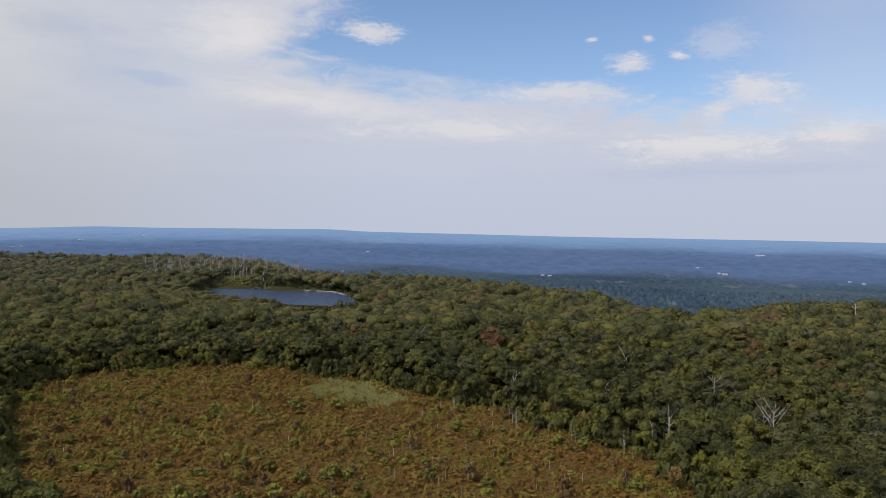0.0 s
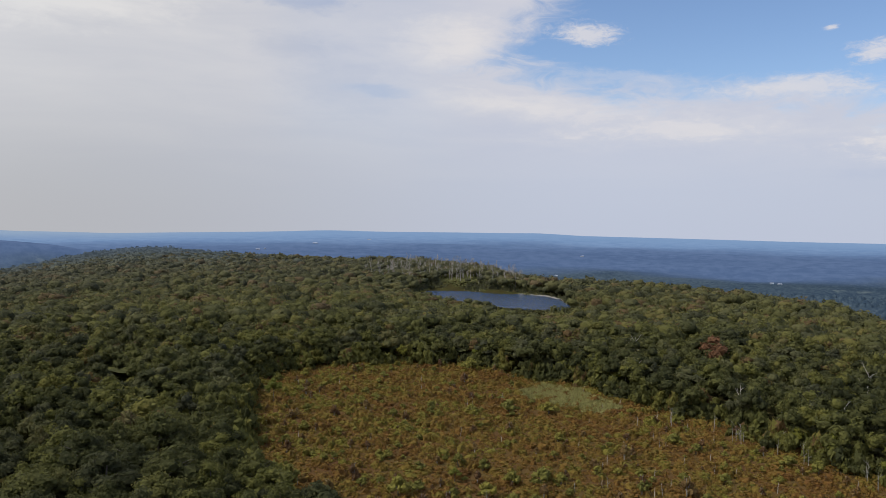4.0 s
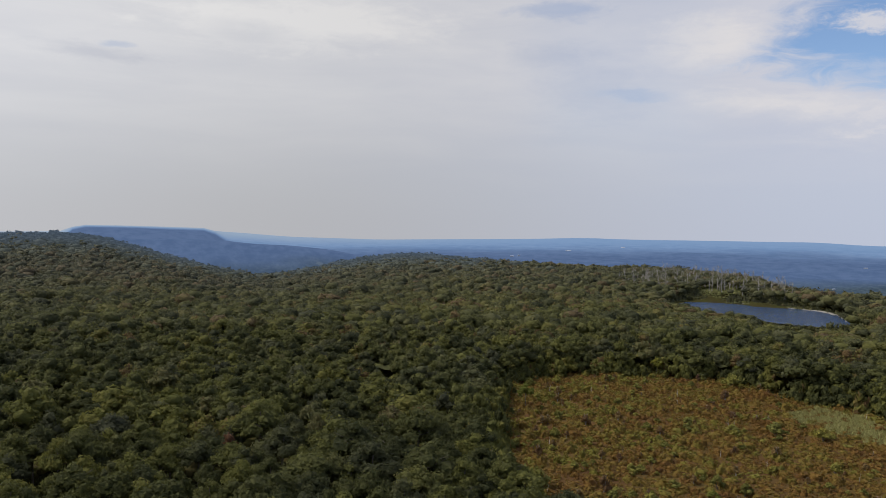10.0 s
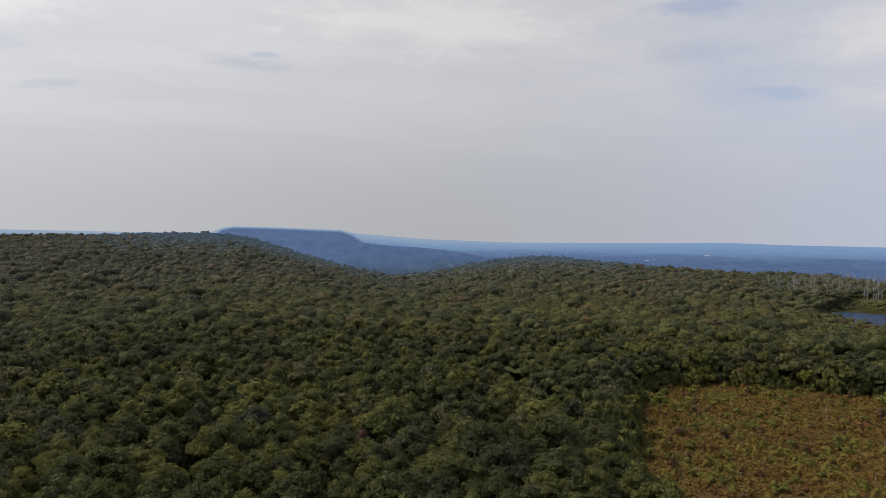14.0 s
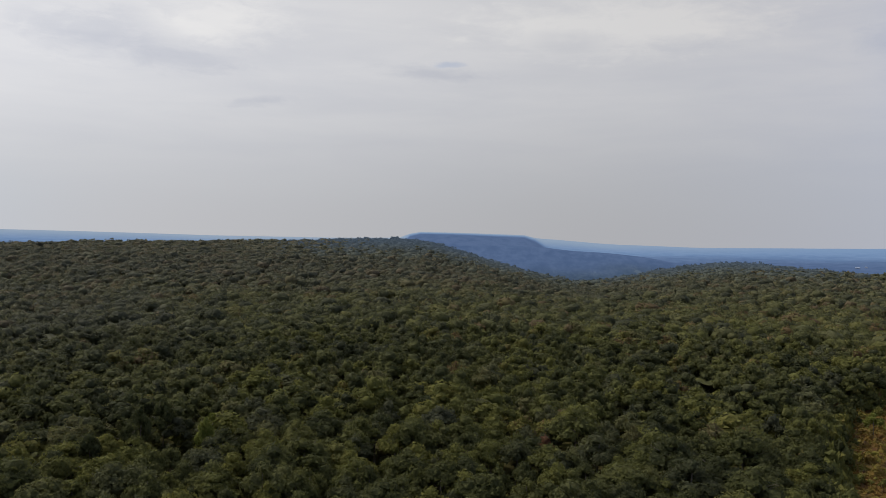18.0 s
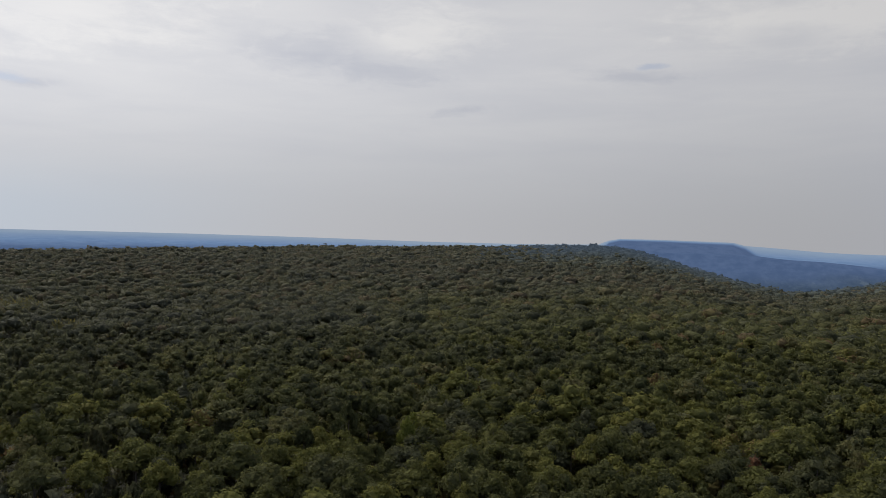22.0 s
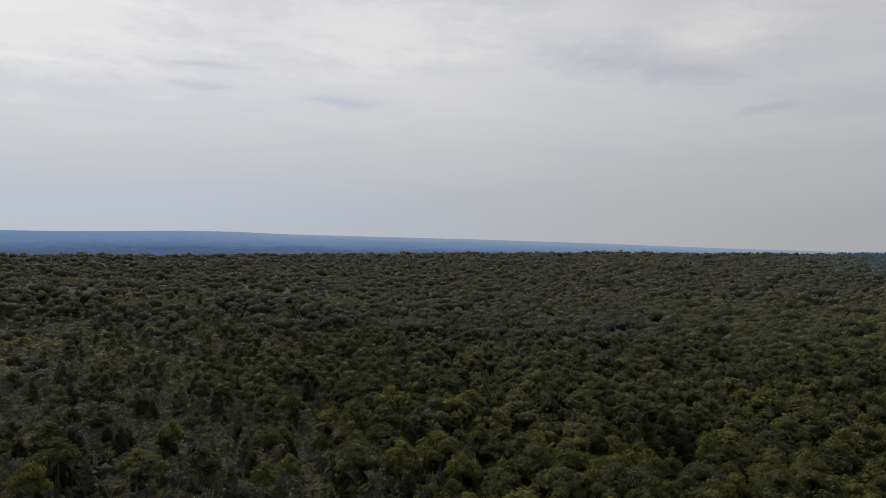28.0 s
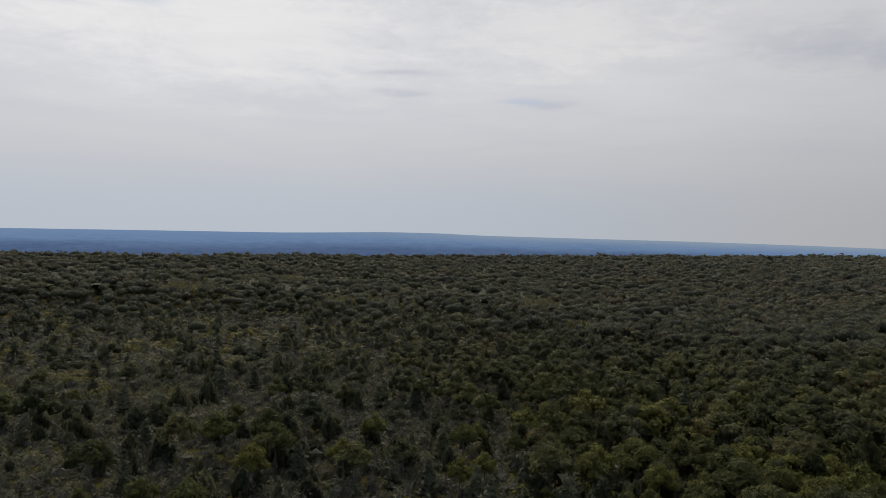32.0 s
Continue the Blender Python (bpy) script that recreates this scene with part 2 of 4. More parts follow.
def bark_shader(n, dark, light):
    p = place(n)
    c = n.mix(n.noise(p, 2.2, 5.0, 0.65), dark, light)
    return principled(n, c, 0.9, n.noise(p, 6.0, 4.0), 0.5, 0.05)


bark = material("bark", lambda n: bark_shader(n, (0.05, 0.04, 0.03), (0.17, 0.145, 0.115)))
dead_wood = material("dead_wood", lambda n: bark_shader(n, (0.24, 0.225, 0.20), (0.47, 0.445, 0.40)))
grey_wood = material("grey_wood", lambda n: bark_shader(n, (0.19, 0.176, 0.155), (0.36, 0.34, 0.305)))
gravel = material("gravel", lambda n: bark_shader(n, (0.13, 0.122, 0.105), (0.25, 0.235, 0.205)))
rock = material("rock", lambda n: bark_shader(n, (0.20, 0.19, 0.17), (0.40, 0.38, 0.34)))


def floor_shader(n):
    p = place(n)
    a, b = n.noise(p, 0.05, 6.0, 0.6), n.noise(p, 0.6, 5.0, 0.65)
    c = n.mix(n.step(a, 0.35, 0.65), (0.034, 0.030, 0.014), (0.048, 0.050, 0.016))
    c = n.mix(n.step(b, 0.45, 0.75), c, (0.07, 0.052, 0.022))
    return principled(n, c, 0.95, b, 0.6, 0.3, **{"Specular IOR Level": 0.0})


def distance_shader(n):
    """Wooded country far off, with the air's blue painted into its colour, more so the farther it lies."""
    p = place(n)
    flat = n.vector("MULTIPLY", p, (1, 1, 0)).outputs[0]
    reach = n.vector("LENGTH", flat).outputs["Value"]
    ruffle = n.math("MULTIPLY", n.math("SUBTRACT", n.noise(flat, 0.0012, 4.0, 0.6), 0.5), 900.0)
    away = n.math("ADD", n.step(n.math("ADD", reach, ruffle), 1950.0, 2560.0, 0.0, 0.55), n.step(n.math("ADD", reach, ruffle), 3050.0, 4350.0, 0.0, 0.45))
    xyz = n.add("ShaderNodeSeparateXYZ", {0: p}).outputs
    side = n.math("MULTIPLY", n.math("ARCTAN2", xyz[0], xyz[1]), 3000.0)
    drawn = n.add("ShaderNodeCombineXYZ", {0: side, 1: n.math("MULTIPLY", reach, 0.45), 2: 0.0}).outputs[0]
    woods = n.noise(drawn, 0.022, 7.0, 0.62)
    fields = n.noise(flat, 0.0018, 4.0, 0.6)
    tex = n.math("ADD", n.math("MULTIPLY", woods, 0.65), n.math("MULTIPLY", fields, 0.35))
    crowded = n.add("ShaderNodeCombineXYZ", {0: side, 1: n.math("MULTIPLY", reach, 0.45), 2: 4.0}).outputs[0]
    grain = n.math("ADD", n.math("MULTIPLY", n.noise(crowded, 0.07, 6.0, 0.75), 0.6), n.math("MULTIPLY", fields, 0.4))
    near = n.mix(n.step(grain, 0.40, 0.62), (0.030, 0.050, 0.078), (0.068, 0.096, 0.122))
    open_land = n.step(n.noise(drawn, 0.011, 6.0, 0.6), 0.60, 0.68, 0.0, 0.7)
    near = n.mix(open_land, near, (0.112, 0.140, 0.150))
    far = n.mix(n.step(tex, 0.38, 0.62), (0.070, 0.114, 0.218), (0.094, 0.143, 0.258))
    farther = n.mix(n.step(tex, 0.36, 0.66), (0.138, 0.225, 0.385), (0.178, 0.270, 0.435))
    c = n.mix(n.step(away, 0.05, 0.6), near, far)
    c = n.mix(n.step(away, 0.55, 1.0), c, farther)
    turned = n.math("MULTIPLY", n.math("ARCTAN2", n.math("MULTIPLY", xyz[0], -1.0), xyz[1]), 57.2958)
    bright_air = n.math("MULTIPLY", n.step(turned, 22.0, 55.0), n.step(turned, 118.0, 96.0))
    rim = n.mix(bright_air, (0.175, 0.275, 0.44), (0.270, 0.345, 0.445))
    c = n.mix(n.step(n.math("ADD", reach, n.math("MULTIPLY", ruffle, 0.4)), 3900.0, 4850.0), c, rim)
    # emission makes the far land glow, standing in for lit haze
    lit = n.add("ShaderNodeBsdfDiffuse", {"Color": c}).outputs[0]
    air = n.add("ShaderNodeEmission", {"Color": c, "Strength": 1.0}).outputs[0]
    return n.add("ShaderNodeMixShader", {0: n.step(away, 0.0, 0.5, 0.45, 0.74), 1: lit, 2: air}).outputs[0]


def ridge_shader(n):
    """Woods on the far flanks of the ridges; haze is painted in as blue and a glow."""
    p = place(n)
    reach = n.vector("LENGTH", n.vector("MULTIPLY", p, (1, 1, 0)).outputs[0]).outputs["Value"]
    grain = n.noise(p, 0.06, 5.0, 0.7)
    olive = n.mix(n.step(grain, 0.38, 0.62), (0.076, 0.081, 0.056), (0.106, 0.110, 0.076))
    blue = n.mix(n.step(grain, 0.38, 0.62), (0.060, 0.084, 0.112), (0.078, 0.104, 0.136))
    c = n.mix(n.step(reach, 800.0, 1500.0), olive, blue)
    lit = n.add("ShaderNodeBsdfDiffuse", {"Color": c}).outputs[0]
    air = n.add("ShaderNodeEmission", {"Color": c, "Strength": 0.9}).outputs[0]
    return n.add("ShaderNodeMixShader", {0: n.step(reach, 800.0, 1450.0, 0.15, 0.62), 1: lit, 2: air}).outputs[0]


def water_shader(n):
    p = place(n)
    ripple = n.noise(n.vector("MULTIPLY", p, (0.8, 2.2, 1.0)).outputs[0], 0.35, 5.0, 0.6)
    broad = n.noise(p, 0.02, 3.0, 0.5)
    return principled(n, n.mix(broad, (0.016, 0.042, 0.105), (0.024, 0.056, 0.130)), n.step(broad, 0.3, 0.7, 0.10, 0.20), ripple, 1.0, 1.6,
                      **{"IOR": 1.33})


def bog_shader(n):
    p = place(n)
    a, b = n.noise(p, 0.06, 5.0, 0.6), n.noise(p, 0.8, 5.0, 0.65)
    c = n.mix(n.step(a, 0.35, 0.65), (0.088, 0.048, 0.022), (0.096, 0.066, 0.025))
    c = n.mix(n.step(b, 0.5, 0.75), c, (0.072, 0.060, 0.025))
    return principled(n, c, 0.95, b, 0.6, 0.2, **{"Specular IOR Level": 0.0})


forest_floor = material("forest_floor", floor_shader)
bog_floor = material("bog_floor", bog_shader)
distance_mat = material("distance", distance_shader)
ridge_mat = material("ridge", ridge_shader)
water_mat = material("water", water_shader)
grass_mat = material("grass", lambda n: leaf(n, [(0.0, (0.25, 0.245, 0.085)), (0.6, (0.34, 0.322, 0.125)), (1.0, (0.42, 0.385, 0.17))], tint(n), 0.3))

# ---- lie of the land ----
# heading, distance of the skyline of the near woods, height of the ground there
BROWS = [(-75, 560, 0), (-45, 600, 0), (-29, 620, 0), (-20, 515, -1), (-15.5, 475, -2), (-13.5, 560, -5), (-10.8, 620, -4), (-6.8, 680, -4), (-2, 705, -1), (1.4, 720, 0),
         (5.5, 735, -2), (8, 800, -6), (10, 820, 2), (12.6, 860, 9), (15.3, 890, 10), (20, 960, 5), (24, 1050, 0), (30.2, 1220, -2),
         (34.1, 1380, -1), (36.1, 1400, 1), (38.2, 1380, -5), (40.2, 1300, -10), (43.8, 1180, -20), (46.3, 1120, -24), (48.3, 1150, -19), (50.3, 1200, -14),
         (52, 1300, -8), (54.3, 1450, 2), (57, 1560, 20), (59, 1600, 25), (67, 1550, 18), (75, 1450, 16), (89, 1250, 16), (103, 950, 19),
         (120, 800, 22), (134, 750, 24), (165, 700, 18), (200, 640, 4), (240, 560, 0), (285, 560, 0)]
# heading, height of the land at the skyline far off
FAR_RIM = [(-75, -6), (-29, -6), (-9, -13), (0, -8), (6, -5), (8, 7), (11, 3), (14.5, 2), (20, -2), (23.6, 3), (27, -10), (30.2, -17), (34, -24), (38.2, -33),
           (41, -28), (44.3, -25), (46.5, -12), (49, 2), (57, -5), (60, -12), (64.3, -19), (72, -17), (80, -5), (88, 4), (96, 9), (103, 15), (105.5, 24), (109.5, 26),
           (113, 19), (117, 12), (134, 14), (170, 5), (230, -6), (285, -6)]
# heading, height of the crest of the spur below the flat-topped ridge
SPUR = [(30, -90), (36, -80), (38.2, -50), (41, -22), (43.9, -9), (46.7, -4), (49, 4), (53, 6), (60, 0), (66, -40), (70, -90)]


def smooth(x):
    x = np.clip(x, 0.0, 1.0)
    return x * x * (3 - 2 * x)


def along(table, column, heading):
    """A smooth line through a table's rows over the heading."""
    h = np.mod(np.asarray(heading, float) + 75.0, 360.0) - 75.0
    total = 0.0
    for off in (-0.9, 0.0, 0.9):
        total = total + np.interp(h + off, [row[0] for row in table], [row[column] for row in table])
    return total / 3


def waves(x, y, size, seed=0.0):
    """Cheap rolling ground, about -1 to 1."""
    k = 6.2832 / size
    return (np.sin(k * (x + 0.37 * y) + seed) * np.cos(k * (0.83 * y - 0.21 * x) + 1.7 * seed)
            + 0.5 * np.sin(k * 2.13 * (y - 0.55 * x) + 2.3 + seed) * np.cos(k * 1.87 * (x + 0.18 * y) + seed)) / 1.5


LAKE = (-128.0, 625.0)  # middle of the lake; its level is 0
# bearing from the lake's middle, distance to the shore
SHORE = [(-165, 56), (-140, 49), (-120, 44), (-87, 47), (-70, 66), (-59, 80), (-45, 89), (-37, 80), (-15, 60), (5, 52), (36, 53), (67, 53), (100, 54), (120, 68),
         (134, 82), (147, 88), (165, 72), (180, 62), (195, 56)]


def lake_reach(x, y):
    """Below 1 inside the lake's shore."""
    x, y = np.asarray(x, float) - LAKE[0], np.asarray(y, float) - LAKE[1]
    a = np.degrees(np.arctan2(y, x))
    shore = sum(np.interp(np.mod(a + off + 165, 360) - 165, [p[0] for p in SHORE], [p[1] for p in SHORE]) for off in (-5, 0, 5)) / 3
    return np.hypot(x, y) / (shore * (1 + 0.018 * np.sin(np.radians(9 * a)) + 0.010 * np.sin(np.radians(23 * a))))


def height(x, y):
    x, y = np.asarray(x, float), np.asarray(y, float)
    r = np.hypot(x, y)
    h = np.degrees(np.arctan2(-x, y))
    brow, top = along(BROWS, 1, h), along(BROWS, 2, h)
    z = top * smooth((r - 260) / np.maximum(brow - 260, 50)) ** 1.3 + 1.2 * waves(x, y, 260, 0.4) * smooth((r - 120) / 300)
    z = z - 12.0 * np.exp(-((x + 112) / 100) ** 2 - ((y + 0.5 * (x + 112) - 522) / 52) ** 2)          # hollow before the lake
    z = z - 5.0 * np.exp(-((h - 72) / 14) ** 2 - ((r - 640) / 220) ** 2)           # shallow bowl below the long ridge
    shore = smooth((lake_reach(x, y) - 1.0) / 0.22)
    z = np.where(lake_reach(x, y) < 1.22, z * shore - 1.2 * (1 - smooth((lake_reach(x, y) - 0.85) / 0.2)), z)
    valley = -78.0 + 4 * waves(x, y, 900, 1.1) - 30 * np.exp(-((h - 46) / 7) ** 2)
    fall = smooth((r - brow + 30) / np.where(brow > 1000, 560, 420))
    z = z + (valley - z) * fall
    rim = along(FAR_RIM, 1, h)
    up = np.clip((r - 2100) / 2700, 0, 1)
    z = z + (rim - z) * up ** 1.25 + 8 * waves(x, y, 760, 2.0) * smooth((r - 1700) / 500) * (1 - up) + 7 * waves(0.5 * x - 0.87 * y, 0.25 * (0.87 * x + 0.5 * y), 620, 0.8) * smooth((r - 2000) / 500) * (1 - up)
    # flat-topped ridge beyond the side valley, and its lower spur
    mesa = smooth((h - 46.8) / 3.6) * smooth((60.5 - h) / 2.5)
    z = np.maximum(z, (-84 + (111 - 7 * smooth((56 - h) / 7)) * mesa * smooth((r - 2350) / 950)) * smooth((r - 2100) / 300) + z * (1 - smooth((r - 2100) / 300)))
    spur = along(SPUR, 1, h) - np.abs(r - 2600) * 0.17 + 3 * waves(x, y, 420, 0.5)
    return np.where((h > 30) & (h < 70) & (r > 1750), np.maximum(z, spur), z)


# ---- mesh makers ----
def sheet(name, verts, faces, mats, tints=None, smooth_faces=False, indices=None, parent=None, haze_pales=None):
    """One mesh object out of arrays: verts (n, 3) and faces, a list of arrays (m, 3) or (m, 4)."""
    mesh = bpy.data.meshes.new(name)
    verts = np.asarray(verts, np.float32)
    loops = np.concatenate([f.ravel() for f in faces]).astype(np.int32)
    sizes = np.concatenate([np.full(len(f), f.shape[1]) for f in faces]).astype(np.int32)
    starts = np.concatenate([[0], np.cumsum(sizes)[:-1]]).astype(np.int32)
    mesh.vertices.add(len(verts))
    mesh.vertices.foreach_set("co", verts.ravel())
    mesh.loops.add(len(loops))
    mesh.loops.foreach_set("vertex_index", loops)
    mesh.polygons.add(len(sizes))
    mesh.polygons.foreach_set("loop_start", starts)
    mesh.polygons.foreach_set("use_smooth", np.full(len(sizes), smooth_faces))
    for m in mats:
        mesh.materials.append(m)
    if indices is not None:
        mesh.polygons.foreach_set("material_index", np.asarray(indices, np.int32))
    if tints is not None:
        mesh.attributes.new("tint", "FLOAT", "POINT").data.foreach_set("value", np.asarray(tints, np.float32))
    if haze_pales is not None:
        mesh.attributes.new("dry", "FLOAT", "POINT").data.foreach_set("value", np.asarray(haze_pales, np.float32))
    mesh.update(calc_edges=True)
    ob = new(name, mesh)
    ob.parent = parent
    return ob


def join(pieces):
    """Several (verts, tris, quads) as one."""
    verts, tris, quads, n = [], [], [], 0
    for v, t, q in pieces:
        verts.append(v)
        tris.append(t + n)
        quads.append(q + n)
        n += len(v)
    return np.concatenate(verts), np.concatenate(tris), np.concatenate(quads)


NO_TRI, NO_QUAD = np.zeros((0, 3), int), np.zeros((0, 4), int)
PHI = (1 + 5 ** 0.5) / 2
ICO_V = np.array([(-1, PHI, 0), (1, PHI, 0), (-1, -PHI, 0), (1, -PHI, 0), (0, -1, PHI), (0, 1, PHI), (0, -1, -PHI), (0, 1, -PHI),
                  (PHI, 0, -1), (PHI, 0, 1), (-PHI, 0, -1), (-PHI, 0, 1)]) / math.hypot(1, PHI)
ICO_F = np.array([(0, 11, 5), (0, 5, 1), (0, 1, 7), (0, 7, 10), (0, 10, 11), (1, 5, 9), (5, 11, 4), (11, 10, 2), (10, 7, 6), (7, 1, 8),
                  (3, 9, 4), (3, 4, 2), (3, 2, 6), (3, 6, 8), (3, 8, 9), (4, 9, 5), (2, 4, 11), (6, 2, 10), (8, 6, 7), (9, 8, 1)])


def blob(rng, centre, radius, rough=0.18):
    v = ICO_V * (1 + rng.uniform(-rough, rough, (12, 1)))
    return v * np.asarray(radius) + np.asarray(centre), ICO_F.copy(), NO_QUAD


def sprays(rng, centre, radius, count, size, low=-0.35, tilt=0.75, fine=False):
    """Leafy twigs: bent kites strewn over a rounded bough, turned mostly outwards."""
    d = rng.normal(size=(count * 3, 3))
    d /= np.linalg.norm(d, axis=1)[:, None]
    d = d[d[:, 2] > low][:count]
    k = len(d)
    p = np.asarray(centre) + d * np.asarray(radius) * rng.uniform(0.78, 1.15, (k, 1))
    n = d + rng.normal(0, tilt, (k, 3)) * 0.6
    n /= np.linalg.norm(n, axis=1)[:, None]
    a = np.cross(n, rng.normal(size=(k, 3)))
    a /= np.linalg.norm(a, axis=1)[:, None]
    b = np.cross(n, a)
    s = size * rng.uniform(0.6, 1.35, (k, 1))
    w = s * rng.uniform(0.45, 0.8, (k, 1))
    if fine:
        v = np.stack([p - a * s * 0.5, p + b * w * 0.5 - n * s * 0.16, p + a * s * 0.5 - n * s * 0.1, p - b * w * 0.5 - n * s * 0.16], 1)
        return v.reshape(-1, 3), NO_TRI, np.arange(4 * k).reshape(k, 4)
    v = np.stack([p - a * s * 0.55 - b * w * 0.4, p + a * s * 0.55 - b * w * 0.3 - n * s * 0.1, p + b * w * 0.8 - n * s * 0.15], 1)
    return v.reshape(-1, 3), np.arange(3 * k).reshape(k, 3), NO_QUAD


def broad_crown(rng, lobes, count, size, fine=False):
    """A wide crown about 1 across and 0.75 high over its base at 0: boughs round a leader, each with its sprays."""
    bits = []
    for i in range(lobes):
        a = 2.4 * i + rng.uniform(-0.5, 0.5)
        out = 0.0 if i == 0 else rng.uniform(0.14, 0.36)
        up = 0.53 + rng.uniform(-0.02, 0.08) if i == 0 else 0.50 - 0.32 * (out / 0.36) ** 1.7 + rng.uniform(-0.05, 0.06)
        rad = rng.uniform(0.17, 0.25) if lobes < 9 else rng.uniform(0.12, 0.21)
        c = np.array((math.cos(a) * out, math.sin(a) * out, up))
        spread = np.array((rad, rad, rad * rng.uniform(0.7, 0.95)))
        bits.append(blob(rng, c, spread * 0.76, 0.25))
        bits.append(sprays(rng, c, spread, count // lobes, size, fine=fine))
    return join(bits)


def bump_crown(rng, count, size):
    """A crown seen from far off: one uneven body and some sprays."""
    c = np.array((0, 0, 0.40))
    body = blob(rng, c + rng.uniform(-0.05, 0.05, 3), (0.41, 0.41, 0.30), 0.22)
    return join([body, sprays(rng, c, (0.46, 0.46, 0.36), count, size, -0.1, 1.0)]) if count else body


def dome_crown(rng):
    ring = np.array([(math.cos(a) * 0.5, math.sin(a) * 0.5, 0.0) for a in np.arange(5) * 1.2566]) * rng.uniform(0.8, 1.2, (5, 1))
    mid = np.array([(math.cos(a + 0.5) * 0.36, math.sin(a + 0.5) * 0.36, 0.45) for a in np.arange(5) * 1.2566]) * rng.uniform(0.75, 1.25, (5, 1))
    v = np.concatenate([ring, mid, [(rng.uniform(-.1, .1), rng.uniform(-.1, .1), 0.70)]])
    t = []
    for i in range(5):
        j = (i + 1) % 5
        t += [(i, j, 5 + i), (j, 5 + j, 5 + i), (5 + i, 5 + j, 10)]
    return v, np.array(t), NO_QUAD


def low_bush(rng, count, size):
    """A low bush: a lumpy dome with some sprays standing off it."""
    v, t, q = dome_crown(rng)
    return join([(v * 0.76, t, q), sprays(rng, (0, 0, 0.25), (0.46, 0.46, 0.46), count, size, 0.0, 1.0)])


def cone_crown(rng, tiers, count, size):
    """A pine's crown, 1 high and about 0.5 wide, of drooping tiers."""
    bits = []
    for i in range(tiers):
        f = i / tiers
        rad = 0.27 * (1 - f) ** 0.8 + 0.03
        c = (rng.uniform(-0.03, 0.03), rng.uniform(-0.03, 0.03), 0.12 + 0.82 * f)
        bits.append(blob(rng, c, (rad * 0.8, rad * 0.8, 0.10), 0.3))
        bits.append(sprays(rng, c, (rad, rad, 0.12), max(3, int(count * (1 - f) / tiers * 1.6)), size, -0.6))
    return join(bits)


def tube(points, radii, sides=6):
    """A tapered limb through points."""
    pts = [Vector(p) for p in points]
    verts, quads = [], []
    for i, (p, r) in enumerate(zip(pts, radii)):
        d = (pts[min(i + 1, len(pts) - 1)] - pts[max(i - 1, 0)]).normalized()
        a = d.orthogonal().normalized()
        b = d.cross(a)
        for k in range(sides):
            t = 6.2832 * k / sides
            verts.append(p + (a * math.cos(t) + b * math.sin(t)) * r)
    for i in range(len(pts) - 1):
        for k in range(sides):
            m = (k + 1) % sides
            quads.append((i * sides + k, i * sides + m, (i + 1) * sides + m, (i + 1) * sides + k))
    return np.array([tuple(v) for v in verts]), NO_TRI, np.array(quads)


def trunk_shape(rng, tall, thick, limbs=4):
    lean = rng.uniform(-0.05, 0.05, 2) * tall
    spine = [(0, 0, -0.4), (lean[0] * 0.2, lean[1] * 0.2, tall * 0.35), (lean[0] * 0.6, lean[1] * 0.6, tall * 0.7), (lean[0], lean[1], tall)]
    bits = [tube(spine, (thick * 1.25, thick * 0.8, thick * 0.5, thick * 0.15))]
    for i in range(limbs):
        f = rng.uniform(0.45, 0.8)
        a = 2.4 * i + rng.uniform(-0.4, 0.4)
        base = np.array((lean[0] * f * 0.8, lean[1] * f * 0.8, tall * f))
        far = base + np.array((math.cos(a), math.sin(a), 0.7)) * tall * 0.26
        bits.append(tube([base, (base + far) / 2 + (0, 0, -0.1), far], (thick * 0.4, thick * 0.28, thick * 0.08), 5))
    return join(bits)


def scatter(shapes, spots, scales, turns, tints, variant, flat=1.0):
    """Many copies of a few shapes, as arrays for one joined mesh."""
    bits, all_tints = [], []
    for k, (v, t, q) in enumerate(shapes):
        pick = np.nonzero(variant == k)[0]
        if not len(pick):
            continue
        c, s = np.cos(turns[pick])[:, None], np.sin(turns[pick])[:, None]
        wide, tall = scales[pick, 0][:, None], scales[pick, 1][:, None]
        out = np.stack([(v[:, 0] * c - v[:, 1] * s) * wide + spots[pick, 0][:, None],
                        (v[:, 0] * s + v[:, 1] * c) * wide + spots[pick, 1][:, None],
                        v[:, 2] * tall + spots[pick, 2][:, None]], -1).reshape(-1, 3)
        off = (np.arange(len(pick)) * len(v))[:, None, None]
        bits.append((out, (t[None] + off).reshape(-1, 3), (q[None] + off).reshape(-1, 4)))
        all_tints.append(np.repeat(tints[pick], len(v)))
    v, t, q = join(bits)
    return v, [f for f in (t, q) if len(f)], np.concatenate(all_tints)


def jittered(rng, step, inner, outer, lo, hi):
    """Uneven spots about step metres apart, between two distances and two headings."""
    m = int(outer / step) + 2
    gx, gy = np.meshgrid(np.arange(-m, m + 1), np.arange(-m, m + 1))
    x = (gx + (gy % 2) * 0.5 + rng.uniform(-0.5, 0.5, gx.shape)) * step
    y = (gy + rng.uniform(-0.5, 0.5, gx.shape)) * step
    x, y = x.ravel(), y.ravel()
    r, h = np.hypot(x, y), np.degrees(np.arctan2(-x, y))
    h = np.where(h < -75, h + 360, h)
    ok = (r > inner) & (r <= outer) & (h > lo) & (h < hi)
    return x[ok], y[ok], r[ok], h[ok]


